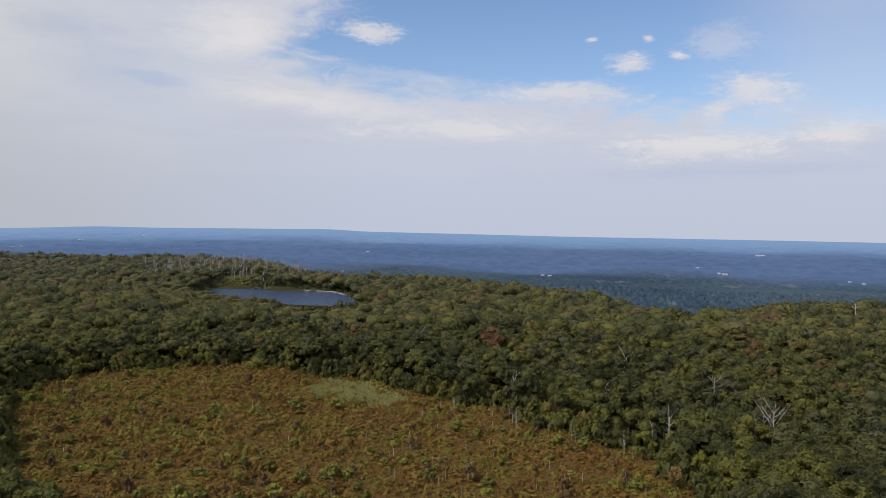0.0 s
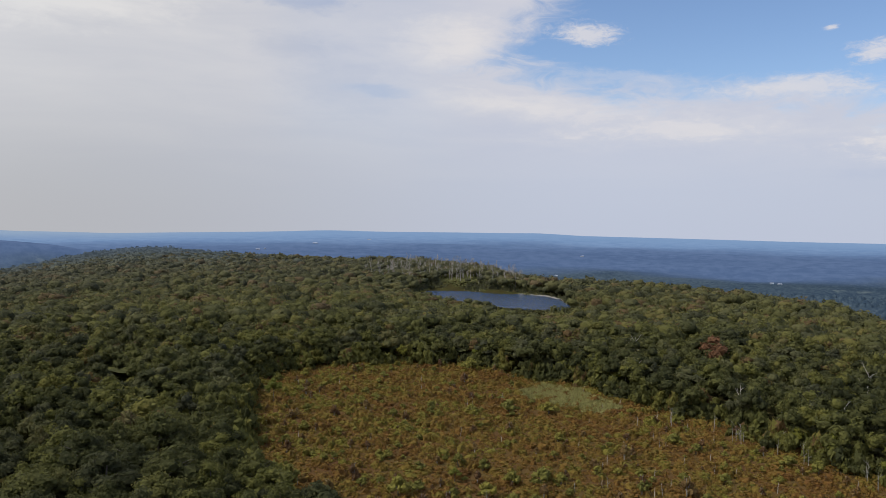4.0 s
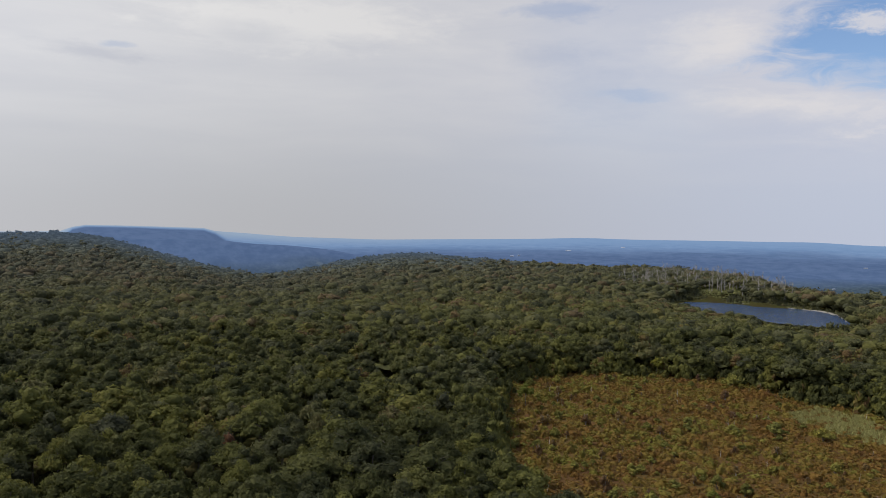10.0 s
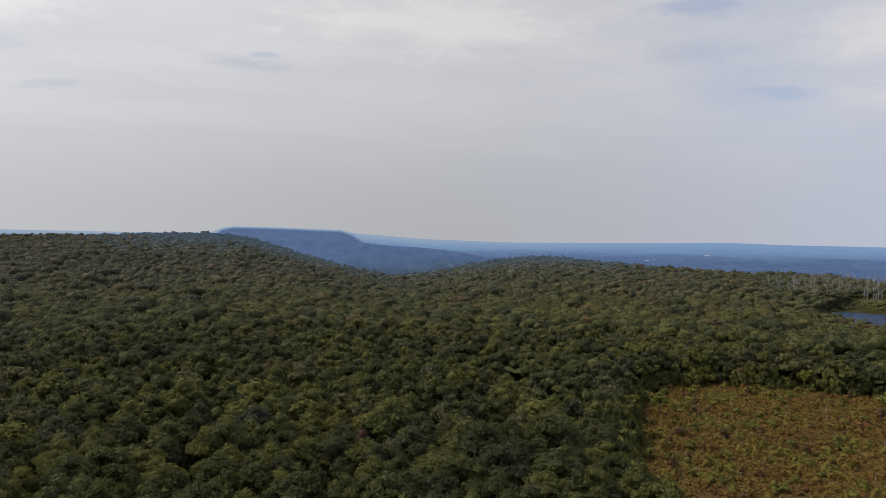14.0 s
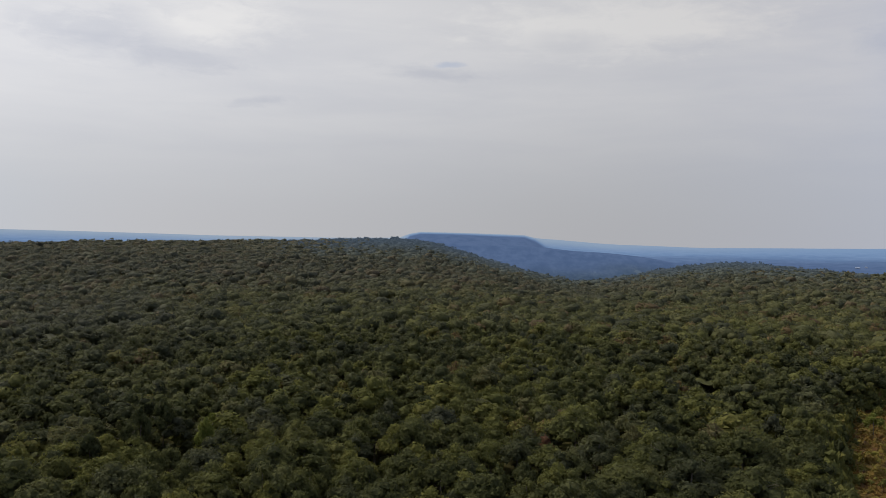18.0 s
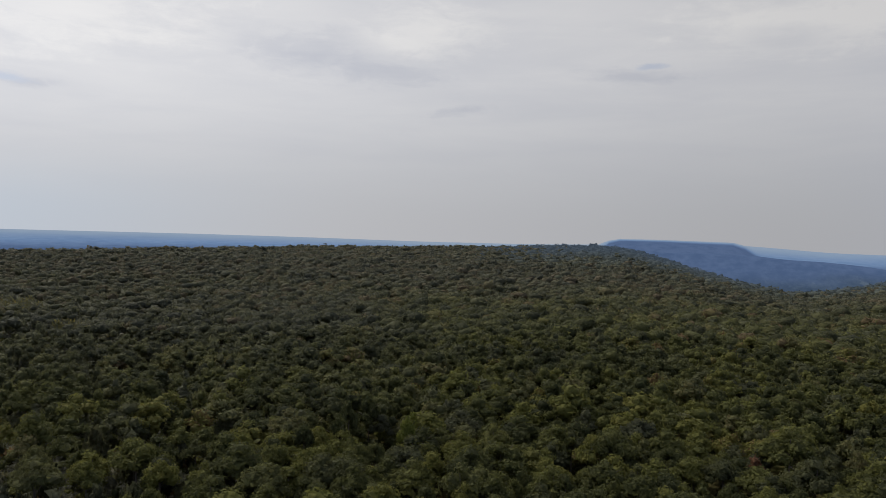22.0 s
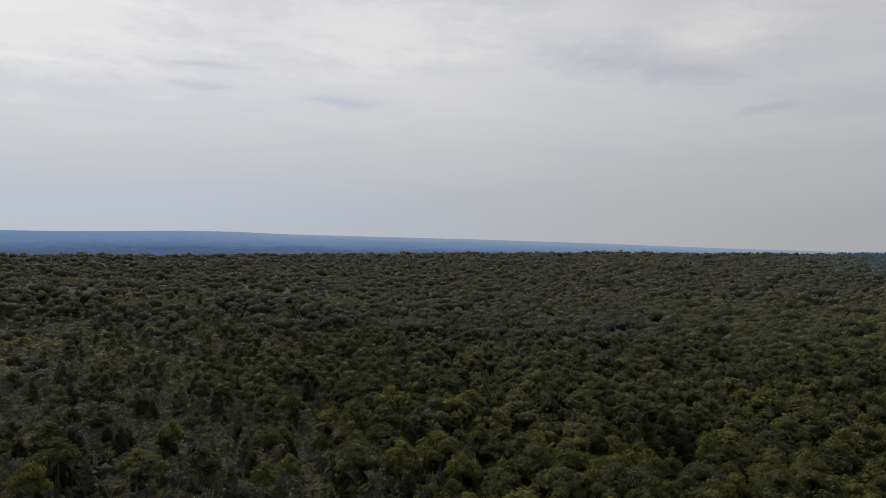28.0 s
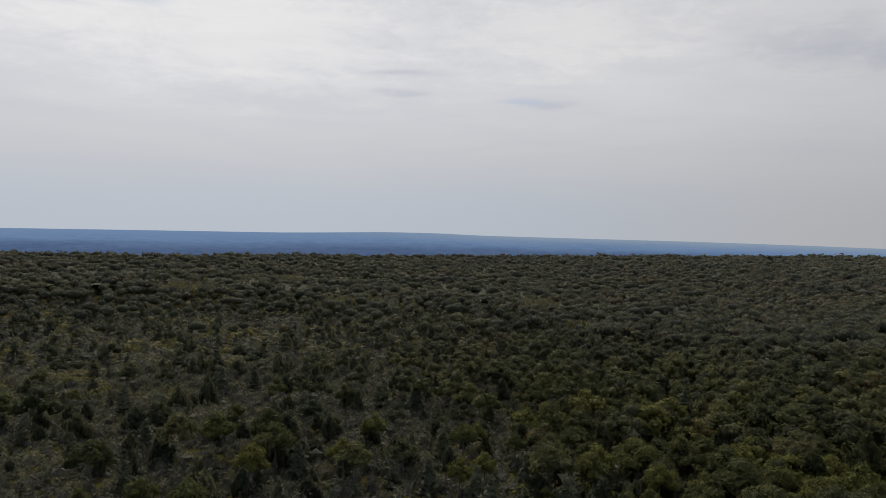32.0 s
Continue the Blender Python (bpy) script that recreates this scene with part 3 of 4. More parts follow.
# ---- where things grow ----
CLEARING = [(29.0, 185), (28.9, 215), (29.0, 250), (28.8, 300), (27.4, 312), (23.8, 330), (21.5, 330), (17.4, 332), (13.5, 329), (10.9, 319), (9.2, 304), (6.5, 301),
            (4.0, 290), (2.2, 276), (-0.2, 265), (-3.2, 255), (-5, 250), (-6.6, 234), (-9.1, 228), (-12.3, 216), (-15.4, 211), (-16.9, 199), (-18.5, 184), (-19.5, 150),
            (-19, 110), (19, 110), (21, 143), (22.9, 150), (24.6, 158), (26.2, 168), (28.2, 176)]
GRASS = [(10.0, 286), (8.6, 295), (7.0, 297), (4.1, 286), (2.2, 264), (3.4, 256), (5.3, 258), (8.4, 268)]


ROOM = [(-3.6, 338, 7), (48.4, 190, 4), (52.9, 690, 10), (-22.9, 219, 5), (1.7, 345, 6), (-4.1, 330, 5), (-16.3, 214, 6), (-5.4, 262, 5), (-19.2, 258, 4),
        (-13, 300, 5), (-11.8, 250, 4), (74.9, 203, 10), (-27.6, 545, 9)]


def spot(heading, r):
    a = radians(heading)
    return -math.sin(a) * r, math.cos(a) * r


def inside(outline, x, y, wobble=0.0):
    """Whether each point lies inside an outline of headings and distances."""
    pts = [spot(*p) for p in outline]
    x = x + wobble * waves(x, y, 23, 0.7)
    y = y + wobble * waves(x, y, 19, 2.1)
    odd = np.zeros(np.shape(x), bool)
    for (x0, y0), (x1, y1) in zip(pts, pts[1:] + pts[:1]):
        if y0 != y1:
            odd ^= ((y0 > y) != (y1 > y)) & (x < (x1 - x0) * (y - y0) / (y1 - y0) + x0)
    return odd


def open_scrub(x, y, r, h):
    """How open the heath on the long slope is: 0 closed wood, 1 bare of trees."""
    edge = np.interp(r, [0, 150, 190, 260, 420, 700, 1000], [80, 87, 92.5, 95, 94, 99, 109]) + 3.0 * waves(x, y, 110, 0.3)
    v = 0.92 * smooth((h - edge + 18) / 40.0) * smooth((190 - h) / 20)
    return v * (1 - 0.15 * smooth((r - 330) / 300)) * (1 - smooth((r - 430) / 170))


def glade(x, y):
    """Small yellow glades in the far scrub."""
    g = 0.0
    for hd, r, w, d in ((98.3, 540, 20, 34), (95.2, 455, 13, 20), (111.2, 520, 34, 24), (116.5, 610, 22, 30), (123, 560, 30, 26)):
        a = radians(hd)
        u = x * -math.sin(a) + y * math.cos(a) - r
        s = x * math.cos(a) + y * math.sin(a)
        g = np.maximum(g, np.exp(-(u / d) ** 2 - (s / w) ** 2))
    return g


def lake_bank(x, y):
    """The grassy bank with dead trees above the far shore."""
    return np.exp(-((x + 176) / 30) ** 2 - ((y - 714) / 34) ** 2) * (lake_reach(x, y) > 1.02)


# ---- the ground, one sheet to the horizon ----
def build_ground():
    rings = np.concatenate([np.arange(0, 300, 7.5), 300 * (4930 / 300) ** np.linspace(0, 1, 90)])
    turns = np.radians(np.arange(0, 360, 0.75))
    r, a = np.meshgrid(rings[1:], turns, indexing="ij")
    x, y = -np.sin(a) * r, np.cos(a) * r
    z = height(x, y)
    verts = np.concatenate([[(0, 0, float(height(0.0, 0.1)))], np.stack([x, y, z], -1).reshape(-1, 3)])
    m, k = len(turns), len(rings) - 1
    i, j = np.meshgrid(np.arange(k - 1), np.arange(m), indexing="ij")
    n = (j + 1) % m
    quads = np.stack([1 + i * m + j, 1 + (i + 1) * m + j, 1 + (i + 1) * m + n, 1 + i * m + n], -1).reshape(-1, 4)
    t = np.arange(m)
    tris = np.stack([np.zeros(m, int), 1 + (t + 1) % m, 1 + t], -1)[:, ::-1]
    brow = along(BROWS, 1, np.degrees(a))
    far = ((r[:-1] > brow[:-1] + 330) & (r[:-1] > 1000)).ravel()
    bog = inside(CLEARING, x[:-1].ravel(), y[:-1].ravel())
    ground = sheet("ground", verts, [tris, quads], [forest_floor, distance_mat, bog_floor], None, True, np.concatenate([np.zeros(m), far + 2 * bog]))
    tagged(ground, "wooded plateau falling to a wide blue hazy valley", "ground", "", "structure")


build_ground()


def build_lake():
    a = np.arange(0, 6.2832, 6.2832 / 96)
    px, py = LAKE[0] + np.cos(a) * 40, LAKE[1] + np.sin(a) * 40
    k = 1.03 / lake_reach(px, py)
    rim = np.stack([LAKE[0] + (px - LAKE[0]) * k, LAKE[1] + (py - LAKE[1]) * k, np.full(96, -0.25)], -1)
    verts = np.concatenate([[(LAKE[0], LAKE[1], -0.25)], rim])
    t = np.arange(96)
    water = sheet("water", verts, [np.stack([np.zeros(96, int), 1 + t, 1 + (t + 1) % 96], -1)], [water_mat])
    tagged(water, "small dark blue rippled lake among woods", "lake", "", "structure")


build_lake()


# ---- woods ----
def tree_sites(rng, step, inner, outer, lo=-34, hi=140):
    x, y, r, h = jittered(rng, step, inner, outer, lo, hi)
    back = 1 - 4.0 / np.maximum(np.hypot(x + 22, y - 235), 12)
    keep = ~inside(CLEARING, -22 + (x + 22) * back, 235 + (y - 235) * back, 3.0) & (lake_reach(x, y) > 1.06)
    keep &= rng.uniform(0, 1, len(x)) > open_scrub(x, y, r, h) * 1.0
    keep &= glade(x, y) < 0.6
    keep &= r < along(BROWS, 1, h) + 170
    keep &= ~((lake_reach(x, y) < 1.31) & (y < LAKE[1] - 10) & (h > 6.3))           # low growth on the near shore
    keep &= (lake_bank(x, y) < 0.6) | (rng.uniform(0, 1, len(x)) < 0.10)
    kept = np.where((h > 12.4) & (h < 15.6) & (r < 745), 0.2, 0.9)         # killed stand beyond the lake
    keep &= (rng.uniform(0, 1, len(x)) < kept) | (h < 9.4) | (h > 20.5) | (r < 690) | (r > 930)
    keep &= rng.uniform(0, 1, len(x)) > 0.08
    for hd, dist, room in ROOM:                                         # cleared towards the camera, so these show
        sx, sy = spot(hd, dist - room * 0.5)
        keep &= np.hypot(x - sx, y - sy) > room
    return x[keep], y[keep], r[keep], h[keep]


def wood_scales(rng, x, y, r, h, wide, tall):
    k = len(x)
    big = rng.lognormal(0.0, 0.24, k).clip(0.6, 1.65)
    w = wide * big
    t = tall * (0.62 + 0.38 * big) * rng.uniform(0.86, 1.10, k) * (1 + 0.12 * waves(x, y, 85, 1.0) + 0.08 * waves(x, y, 31, 2.0))
    near_scrub = smooth((h - 70) / 28)
    low = 1 - 0.32 * np.exp(-((x + 112) / 95) ** 2 - ((y + 0.5 * (x + 112) - 530) / 55) ** 2)
    low = low * (1 - 0.30 * smooth((r - 680) / 30) * smooth((940 - r) / 40) * smooth((h - 8.6) / 1.5) * smooth((21 - h) / 1.5))       # lowered so the dead trees show above them from the camera
    small = 0.15 + 0.85 * smooth((r - 230) / 200)                           # the outer slope bears smaller trees
    return w * (1 - 0.26 * near_scrub * small), t * (1 - 0.25 * near_scrub * small) * low


def wood_tints(rng, x, y):
    """Kinds of tree keep company: patches of like colour, with a few turning early."""
    t = 0.5 + 0.20 * waves(x, y, 130, 0.2) + 0.18 * waves(x, y, 47, 1.9) + rng.normal(0, 0.30, len(x))
    r, h = np.hypot(x, y), np.degrees(np.arctan2(-x, y))
    t = t + 0.3 * smooth((r - 260) / 260) * smooth((60 - h) / 30)            # haze painted in: lighter tints round the lake
    t = t + 0.34 * smooth((h - 38) / 18) * smooth((r - 380) / 330)           # and on the outer slopes, for the haze there
    t = np.where(rng.uniform(0, 1, len(x)) < 0.025, 0.98, t)
    t = np.where(rng.uniform(0, 1, len(x)) < 0.004, 1.28, t)
    return np.clip(t, 0.02, 1.3)


def painted_haze(v):
    """Distance haze painted into the leaf colour: paler and greyer outwards, above all on the long ridge."""
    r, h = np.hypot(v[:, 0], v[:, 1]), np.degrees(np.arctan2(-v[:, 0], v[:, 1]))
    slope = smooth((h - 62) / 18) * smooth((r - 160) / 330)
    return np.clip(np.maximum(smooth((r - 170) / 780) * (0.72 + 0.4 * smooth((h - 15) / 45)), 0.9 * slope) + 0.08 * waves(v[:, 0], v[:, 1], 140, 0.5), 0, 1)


def build_woods():
    rng = np.random.default_rng(5)
    near = [broad_crown(rng, 13, 760, 0.070) for _ in range(7)]
    middle = [broad_crown(rng, 6, 225, 0.092) for _ in range(7)]
    far = [bump_crown(rng, 36, 0.15) for _ in range(9)]
    farther = [bump_crown(rng, 17, 0.20) for _ in range(9)]
    distant = [bump_crown(rng, 4, 0.34) for _ in range(9)]
    zones = (("wood_near", near, 6.8, 138, 212, 9.2), ("wood_middle", middle, 6.8, 212, 400, 9.4), ("wood_far", far, 6.9, 400, 620, 9.4),
             ("wood_farther", farther, 6.8, 620, 1000, 9.2), ("wood_distant", distant, 8.8, 1000, 2000, 12.0))
    made = []
    for name, shapes, step, inner, outer, wide in zones:
        x, y, r, h = tree_sites(rng, step, inner, outer)
        w, t = wood_scales(rng, x, y, r, h, wide, 12.0)
        z = height(x, y)
        crown = t * 0.78                                    # crown height; the canopy closes, so crowns reach well down
        spots = np.stack([x, y, z + t - crown * 0.78], -1)
        variant = rng.integers(0, len(shapes), len(x))
        turn, tints = rng.uniform(0, 6.28, len(x)), wood_tints(rng, x, y)
        if name == "wood_near":
            order = np.argsort(r)
            made = [(x[i], y[i], z[i], w[i], t[i], turn[i], variant[i]) for i in order[:300]]
            rest = order[300:]
            spots, w, crown, turn, tints, variant = spots[rest], w[rest], crown[rest], turn[rest], tints[rest], variant[rest]
        if r.max() > 800:
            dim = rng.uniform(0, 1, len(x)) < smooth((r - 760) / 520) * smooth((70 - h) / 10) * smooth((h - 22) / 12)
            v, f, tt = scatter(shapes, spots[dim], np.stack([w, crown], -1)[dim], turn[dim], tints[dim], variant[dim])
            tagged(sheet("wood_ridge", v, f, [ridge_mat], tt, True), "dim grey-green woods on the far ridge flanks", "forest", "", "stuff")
            rest = ~dim
            spots, w, crown, turn, tints, variant = spots[rest], w[rest], crown[rest], turn[rest], tints[rest], variant[rest]
        v, f, tt = scatter(shapes, spots, np.stack([w, crown], -1), turn, tints, variant)
        tagged(sheet(name, v, f, [leaf_wood], tt, name != "wood_near", haze_pales=np.maximum(painted_haze(v), 0.5 * (np.mod(tt * 37.7, 1.0) > 0.8))), "dense green broadleaf forest canopy on the plateau", "forest", "", "stuff")
    return near, made


near_shapes, lone_trees = build_woods()


def build_middle_storey():
    """A leafy sheet added below the crowns, as a lower storey, to lighten the dark gaps."""
    rng = np.random.default_rng(9)
    turns = np.arange(-34.5, 140.5, 0.5)
    rings = 300 * (1750 / 300) ** np.linspace(0, 1, 150)
    r, h = np.meshgrid(rings, turns, indexing="ij")
    x, y = -np.sin(np.radians(h)) * r, np.cos(np.radians(h)) * r
    z = height(x, y) + 5.6 + 0.9 * waves(x, y, 37, 0.4) + rng.uniform(-1.3, 1.3, x.shape)
    pull = 1 - 7.0 / np.maximum(np.hypot(x + 22, y - 235), 12)
    bare = inside(CLEARING, -22 + (x + 22) * pull, 235 + (y - 235) * pull) | (lake_reach(x, y) < 1.42) | (open_scrub(x, y, r, h) > 0.16) | (glade(x, y) > 0.75)
    bare |= (lake_bank(x, y) > 0.1) | ((h > 8.4) & (h < 21.5) & (r > 670) & (r < 940)) | (r > along(BROWS, 1, h) + 120)
    for hd, dist, room in ROOM:
        sx, sy = spot(hd, dist - room * 0.5)
        bare |= np.hypot(x - sx, y - sy) < room + 2
    m = len(turns)
    i, j = np.meshgrid(np.arange(len(rings) - 1), np.arange(m - 1), indexing="ij")
    quads = np.stack([i * m + j, i * m + j + 1, (i + 1) * m + j + 1, (i + 1) * m + j], -1).reshape(-1, 4)
    quads = quads[~bare.ravel()[quads].any(1)]
    v = np.stack([x, y, z], -1).reshape(-1, 3)
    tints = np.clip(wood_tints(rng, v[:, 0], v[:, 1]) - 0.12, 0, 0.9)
    tagged(sheet("wood_lower_storey", v, [quads], [leaf_wood], tints, True, haze_pales=painted_haze(v)), "shaded lower leaves between the forest crowns", "forest", "", "stuff")


build_middle_storey()


def build_far_woods():
    """Woods that close the place below and behind."""
    rng = np.random.default_rng(6)
    domes = [dome_crown(rng) for _ in range(8)]
    for name, shapes, step, wide, inner, outer, lo, hi, mat in (("wood_behind", domes, 11.5, 14.0, 118, 620, 140, 285, leaf_wood),
                                                                ("wood_below", domes, 7.6, 9.5, 3, 138, -75, 285, leaf_wood)):
        x, y, r, h = jittered(rng, step, inner, outer, lo, hi)
        brow = along(BROWS, 1, h)
        keep = (r < brow + 60) & ~inside(CLEARING, x, y, 2.0)
        x, y = x[keep], y[keep]
        k = len(x)
        t = rng.uniform(8, 13, k)
        v, f, tt = scatter(shapes, np.stack([x, y, height(x, y) - 0.5], -1), np.stack([wide * rng.uniform(0.6, 1.4, k), t * 1.3], -1), rng.uniform(0, 6.28, k),
                           wood_tints(rng, x, y), rng.integers(0, len(shapes), k))
        tagged(sheet(name, v, f, [mat], tt, True, haze_pales=np.zeros(len(v))), "green broadleaf forest going on round about", "forest", "", "stuff")


build_far_woods()


def build_valley_woods():
    """Woods on the floor of the near valley, dim from the haze painted into their material."""
    rng = np.random.default_rng(7)
    domes = [dome_crown(rng) for _ in range(8)]
    x, y, r, h = jittered(rng, 9.5, 800, 1800, -34, 12)
    field = waves(x, y, 420, 0.6) + 0.6 * waves(x, y, 170, 2.0)
    keep = (r > along(BROWS, 1, h) + 165) & (field < 0.62) & (rng.uniform(0, 1, len(x)) < np.interp(r, [1200, 1800], [1.0, 0.5]))
    x, y = x[keep], y[keep]
    k = len(x)
    size = rng.lognormal(0.0, 0.25, k).clip(0.6, 1.7)
    v, f, tt = scatter(domes, np.stack([x, y, height(x, y) - 0.5], -1), np.stack([10.5 * size, 9.0 * size ** 0.6], -1), rng.uniform(0, 6.28, k),
                       np.zeros(k), rng.integers(0, 8, k))
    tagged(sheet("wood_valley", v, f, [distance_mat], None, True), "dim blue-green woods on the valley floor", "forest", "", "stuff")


build_valley_woods()


def build_lone_trees():
    rng = np.random.default_rng(8)
    crowns, trunks = [], []
    for k in range(len(near_shapes)):
        tall = 12.0
        v, t, q = broad_crown(rng, 15, 1150, 0.062)
        vv = v * (8.2, 8.2, tall * 0.78) + (0, 0, tall * (1 - 0.78 * 0.78))
        crowns.append(sheet("crown", vv, [t], [leaf_tree]))
        v2, t2, q2 = trunk_shape(rng, tall * 0.85, 0.22)
        trunks.append(sheet("trunk", v2, [q2], [bark], None, True))
    used = set()
    for x, y, z, w, t, turn, k in lone_trees:
        m = pose(x, y, z, 0, 0, math.degrees(turn)) @ Matrix.Diagonal((w / 8.2, w / 8.2, t / 12.0, 1))
        tree = new("tree")
        tree.matrix_world = m
        for proto in (trunks[k], crowns[k]):
            piece = proto if (k, proto.name) not in used else proto.copy()
            if piece is proto:
                used.add((k, proto.name))
            else:
                scene.collection.objects.link(piece)
            piece.parent = tree
        tagged(tree, "full-crowned green broadleaf tree in closed forest", "tree", "forest trees")


build_lone_trees()


# ---- the reddish clearing ----
def build_heath():
    rng = np.random.default_rng(11)
    shapes = [low_bush(rng, 20, 0.22) for _ in range(8)]
    x, y, r, h = jittered(rng, 1.6, 140, 352, -25, 34)
    pull = 1 - 13.0 / np.maximum(np.hypot(x + 22, y - 235), 10)            # reaches in under the first trees
    keep = inside(CLEARING, -22 + (x + 22) * pull, 235 + (y - 235) * pull, 2.0) & (~inside(GRASS, x, y, 6.0) | (rng.uniform(0, 1, len(x)) < 0.16 + 0.3 * (waves(x, y, 12, 0.4) > 0.35)))
    x, y = x[keep], y[keep]
    k = len(x)
    big = rng.lognormal(-0.04, 0.46, k).clip(0.45, 2.6)
    w = 1.75 * big * (1 + 0.3 * waves(x, y, 17, 0.2))
    t = rng.uniform(0.55, 1.25, k) * big ** 0.9 * (1 + 0.4 * waves(x, y, 13, 1.3))
    tints = np.clip(rng.beta(2, 2, k) * 0.42 + 0.27 + 0.12 * (big - 1) + 0.28 * waves(x, y, 41, 0.6) + 0.25 * waves(x, y, 15, 1.6) + 0.08 * waves(x, y, 6, 0.4), 0, 1.3)
    v, f, tt = scatter(shapes, np.stack([x, y, height(x, y) - 0.1], -1), np.stack([w, t * 1.3], -1), rng.uniform(0, 6.28, k), tints,
                       rng.integers(0, 8, k))
    tagged(sheet("heath_shrubs", v, f, [leaf_heath], tt), "low russet and olive bog shrubs filling the clearing", "shrubs", "", "stuff")


build_heath()


def build_grass():
    rng = np.random.default_rng(12)
    x, y, r, h = jittered(rng, 0.42, 240, 310, 0, 12)
    keep = inside(GRASS, x, y, 6.0)
    x, y = x[keep], y[keep]
    k = len(x)
    a = rng.uniform(0, 3.14, k)
    tall = rng.uniform(0.5, 1.1, k)
    half = 0.22
    z = height(x, y)
    bend = rng.normal(0, 0.3, (k, 2))
    v = np.stack([np.stack([x - np.cos(a) * half, y - np.sin(a) * half, z - 0.05], -1), np.stack([x + np.cos(a) * half, y + np.sin(a) * half, z - 0.05], -1),
                  np.stack([x + bend[:, 0], y + bend[:, 1], z + tall], -1)], 1).reshape(-1, 3)
    t = np.arange(3 * k).reshape(k, 3)
    tagged(sheet("meadow_grass", v, [t], [grass_mat], np.repeat(rng.uniform(0, 1, k), 3)), "pale green sedge grass in a wet patch", "grass", "", "stuff")


build_grass()


def build_undergrowth():
    """Bushes and young trees under and between the first trees."""
    rng = np.random.default_rng(13)
    shapes = [broad_crown(rng, 4, 56, 0.20) for _ in range(5)] + [bump_crown(rng, 12, 0.30) for _ in range(5)]
    x, y, r, h = jittered(rng, 6.0, 138, 350, -34, 100)
    keep = ~inside(CLEARING, x, y, 2.0) & (np.hypot(x - spot(74.9, 198)[0], y - spot(74.9, 198)[1]) > 11)
    x, y = x[keep], y[keep]
    k = len(x)
    pull = 1 - 11.0 / np.maximum(np.hypot(x + 22, y - 235), 12)
    rim = inside(CLEARING, -22 + (x + 22) * pull, 235 + (y - 235) * pull, 2.0)
    t = rng.uniform(2.4, 5.0, k) * np.where(rim, rng.uniform(0.6, 1.5, k), 1.0)
    v, f, tt = scatter(shapes, np.stack([x, y, height(x, y) - 0.3], -1), np.stack([rng.uniform(3.6, 6.2, k), t * 1.3], -1), rng.uniform(0, 6.28, k),
                       wood_tints(rng, x, y), rng.integers(0, 5, k) + np.where(rim | (np.hypot(x, y) < 200), 0, 5))
    tagged(sheet("undergrowth", v, f, [leaf_wood], tt, False, haze_pales=painted_haze(v)), "green bushes and saplings under the forest edge", "shrubs", "", "stuff")


build_undergrowth()


def build_thicket():
    """Leafy young growth that closes the wood's edge down to the bog."""
    rng = np.random.default_rng(15)
    shapes = [broad_crown(rng, 5, 64, 0.19) for _ in range(6)]
    x, y, r, h = jittered(rng, 3.1, 150, 345, -24, 32)
    away = np.maximum(np.hypot(x + 22, y - 235), 12)
    pull, push = 1 - 9.0 / away, 1 + 2.5 / away
    keep = ~inside(CLEARING, -22 + (x + 22) * push, 235 + (y - 235) * push, 3.0) & inside(CLEARING, -22 + (x + 22) * pull, 235 + (y - 235) * pull, 3.0)
    x, y = x[keep], y[keep]
    k = len(x)
    inner = inside(CLEARING, x, y, 3.0)
    t = np.where(inner, 1.4 + 3.0 * rng.beta(1.2, 2.0, k), 3.6 + 5.8 * rng.beta(1.6, 1.6, k)) * (1 + 0.2 * waves(x, y, 30, 0.3))
    v, f, tt = scatter(shapes, np.stack([x, y, height(x, y) - 0.4 - 0.08 * t], -1), np.stack([t * rng.uniform(0.75, 1.1, k), t * 1.45], -1), rng.uniform(0, 6.28, k),
                       np.clip(wood_tints(rng, x, y) + 0.12, 0, 1.3), rng.integers(0, 6, k))
    tagged(sheet("edge_thicket", v, f, [leaf_wood], tt, False, haze_pales=np.zeros(len(v))), "olive and green young growth along the clearing", "shrubs", "", "stuff")


build_thicket()


# ---- scrub on the long slope ----
def build_scrub():
    rng = np.random.default_rng(14)
    for name, step, inner, outer, size in (("scrub_near", 2.5, 110, 350, 2.9), ("scrub_far", 3.6, 350, 640, 3.9)):
        shapes = [low_bush(rng, 38, 0.15) for _ in range(8)] if name == "scrub_near" else [low_bush(rng, 12, 0.24) for _ in range(8)]
        x, y, r, h = jittered(rng, step, inner, outer, 76, 140)
        keep = (rng.uniform(0, 1, len(x)) < open_scrub(x, y, r, h) * 1.9) | (glade(x, y) > 0.22)
        x, y = x[keep], y[keep]
        k = len(x)
        big = rng.lognormal(0.0, 0.42, k).clip(0.4, 2.2)
        w = size * 0.95 * big
        t = rng.uniform(0.9, 2.2, k) * big * (1 + 0.3 * waves(x, y, 40, 0.9)) * (1 - 0.45 * glade(x, y))
        lush = smooth((h[keep] - 101) / 20) * smooth(0.2 + waves(x, y, 75, 0.8)) * smooth((r[keep] - 170) / 90)      # greener thickets
        # the last term lightens farther scrub, painting some haze into its tint
        tints = np.clip(rng.beta(1.4, 2.2, k) * 0.8 + 0.0 + 0.16 * waves(x, y, 45, 0.3) + 0.62 * glade(x, y) + 0.45 * lush + 0.10 * smooth((r[keep] - 190) / 260), 0, 1.1)
        v, f, tt = scatter(shapes, np.stack([x, y, height(x, y) - 0.2], -1), np.stack([w, t * 1.5], -1), rng.uniform(0, 6.28, k), tints,
                           rng.integers(0, 8, k))
        tagged(sheet(name, v, f, [leaf_scrub], tt), "low grey-green scrub and heath on the slope", "scrub", "", "stuff")


build_scrub()


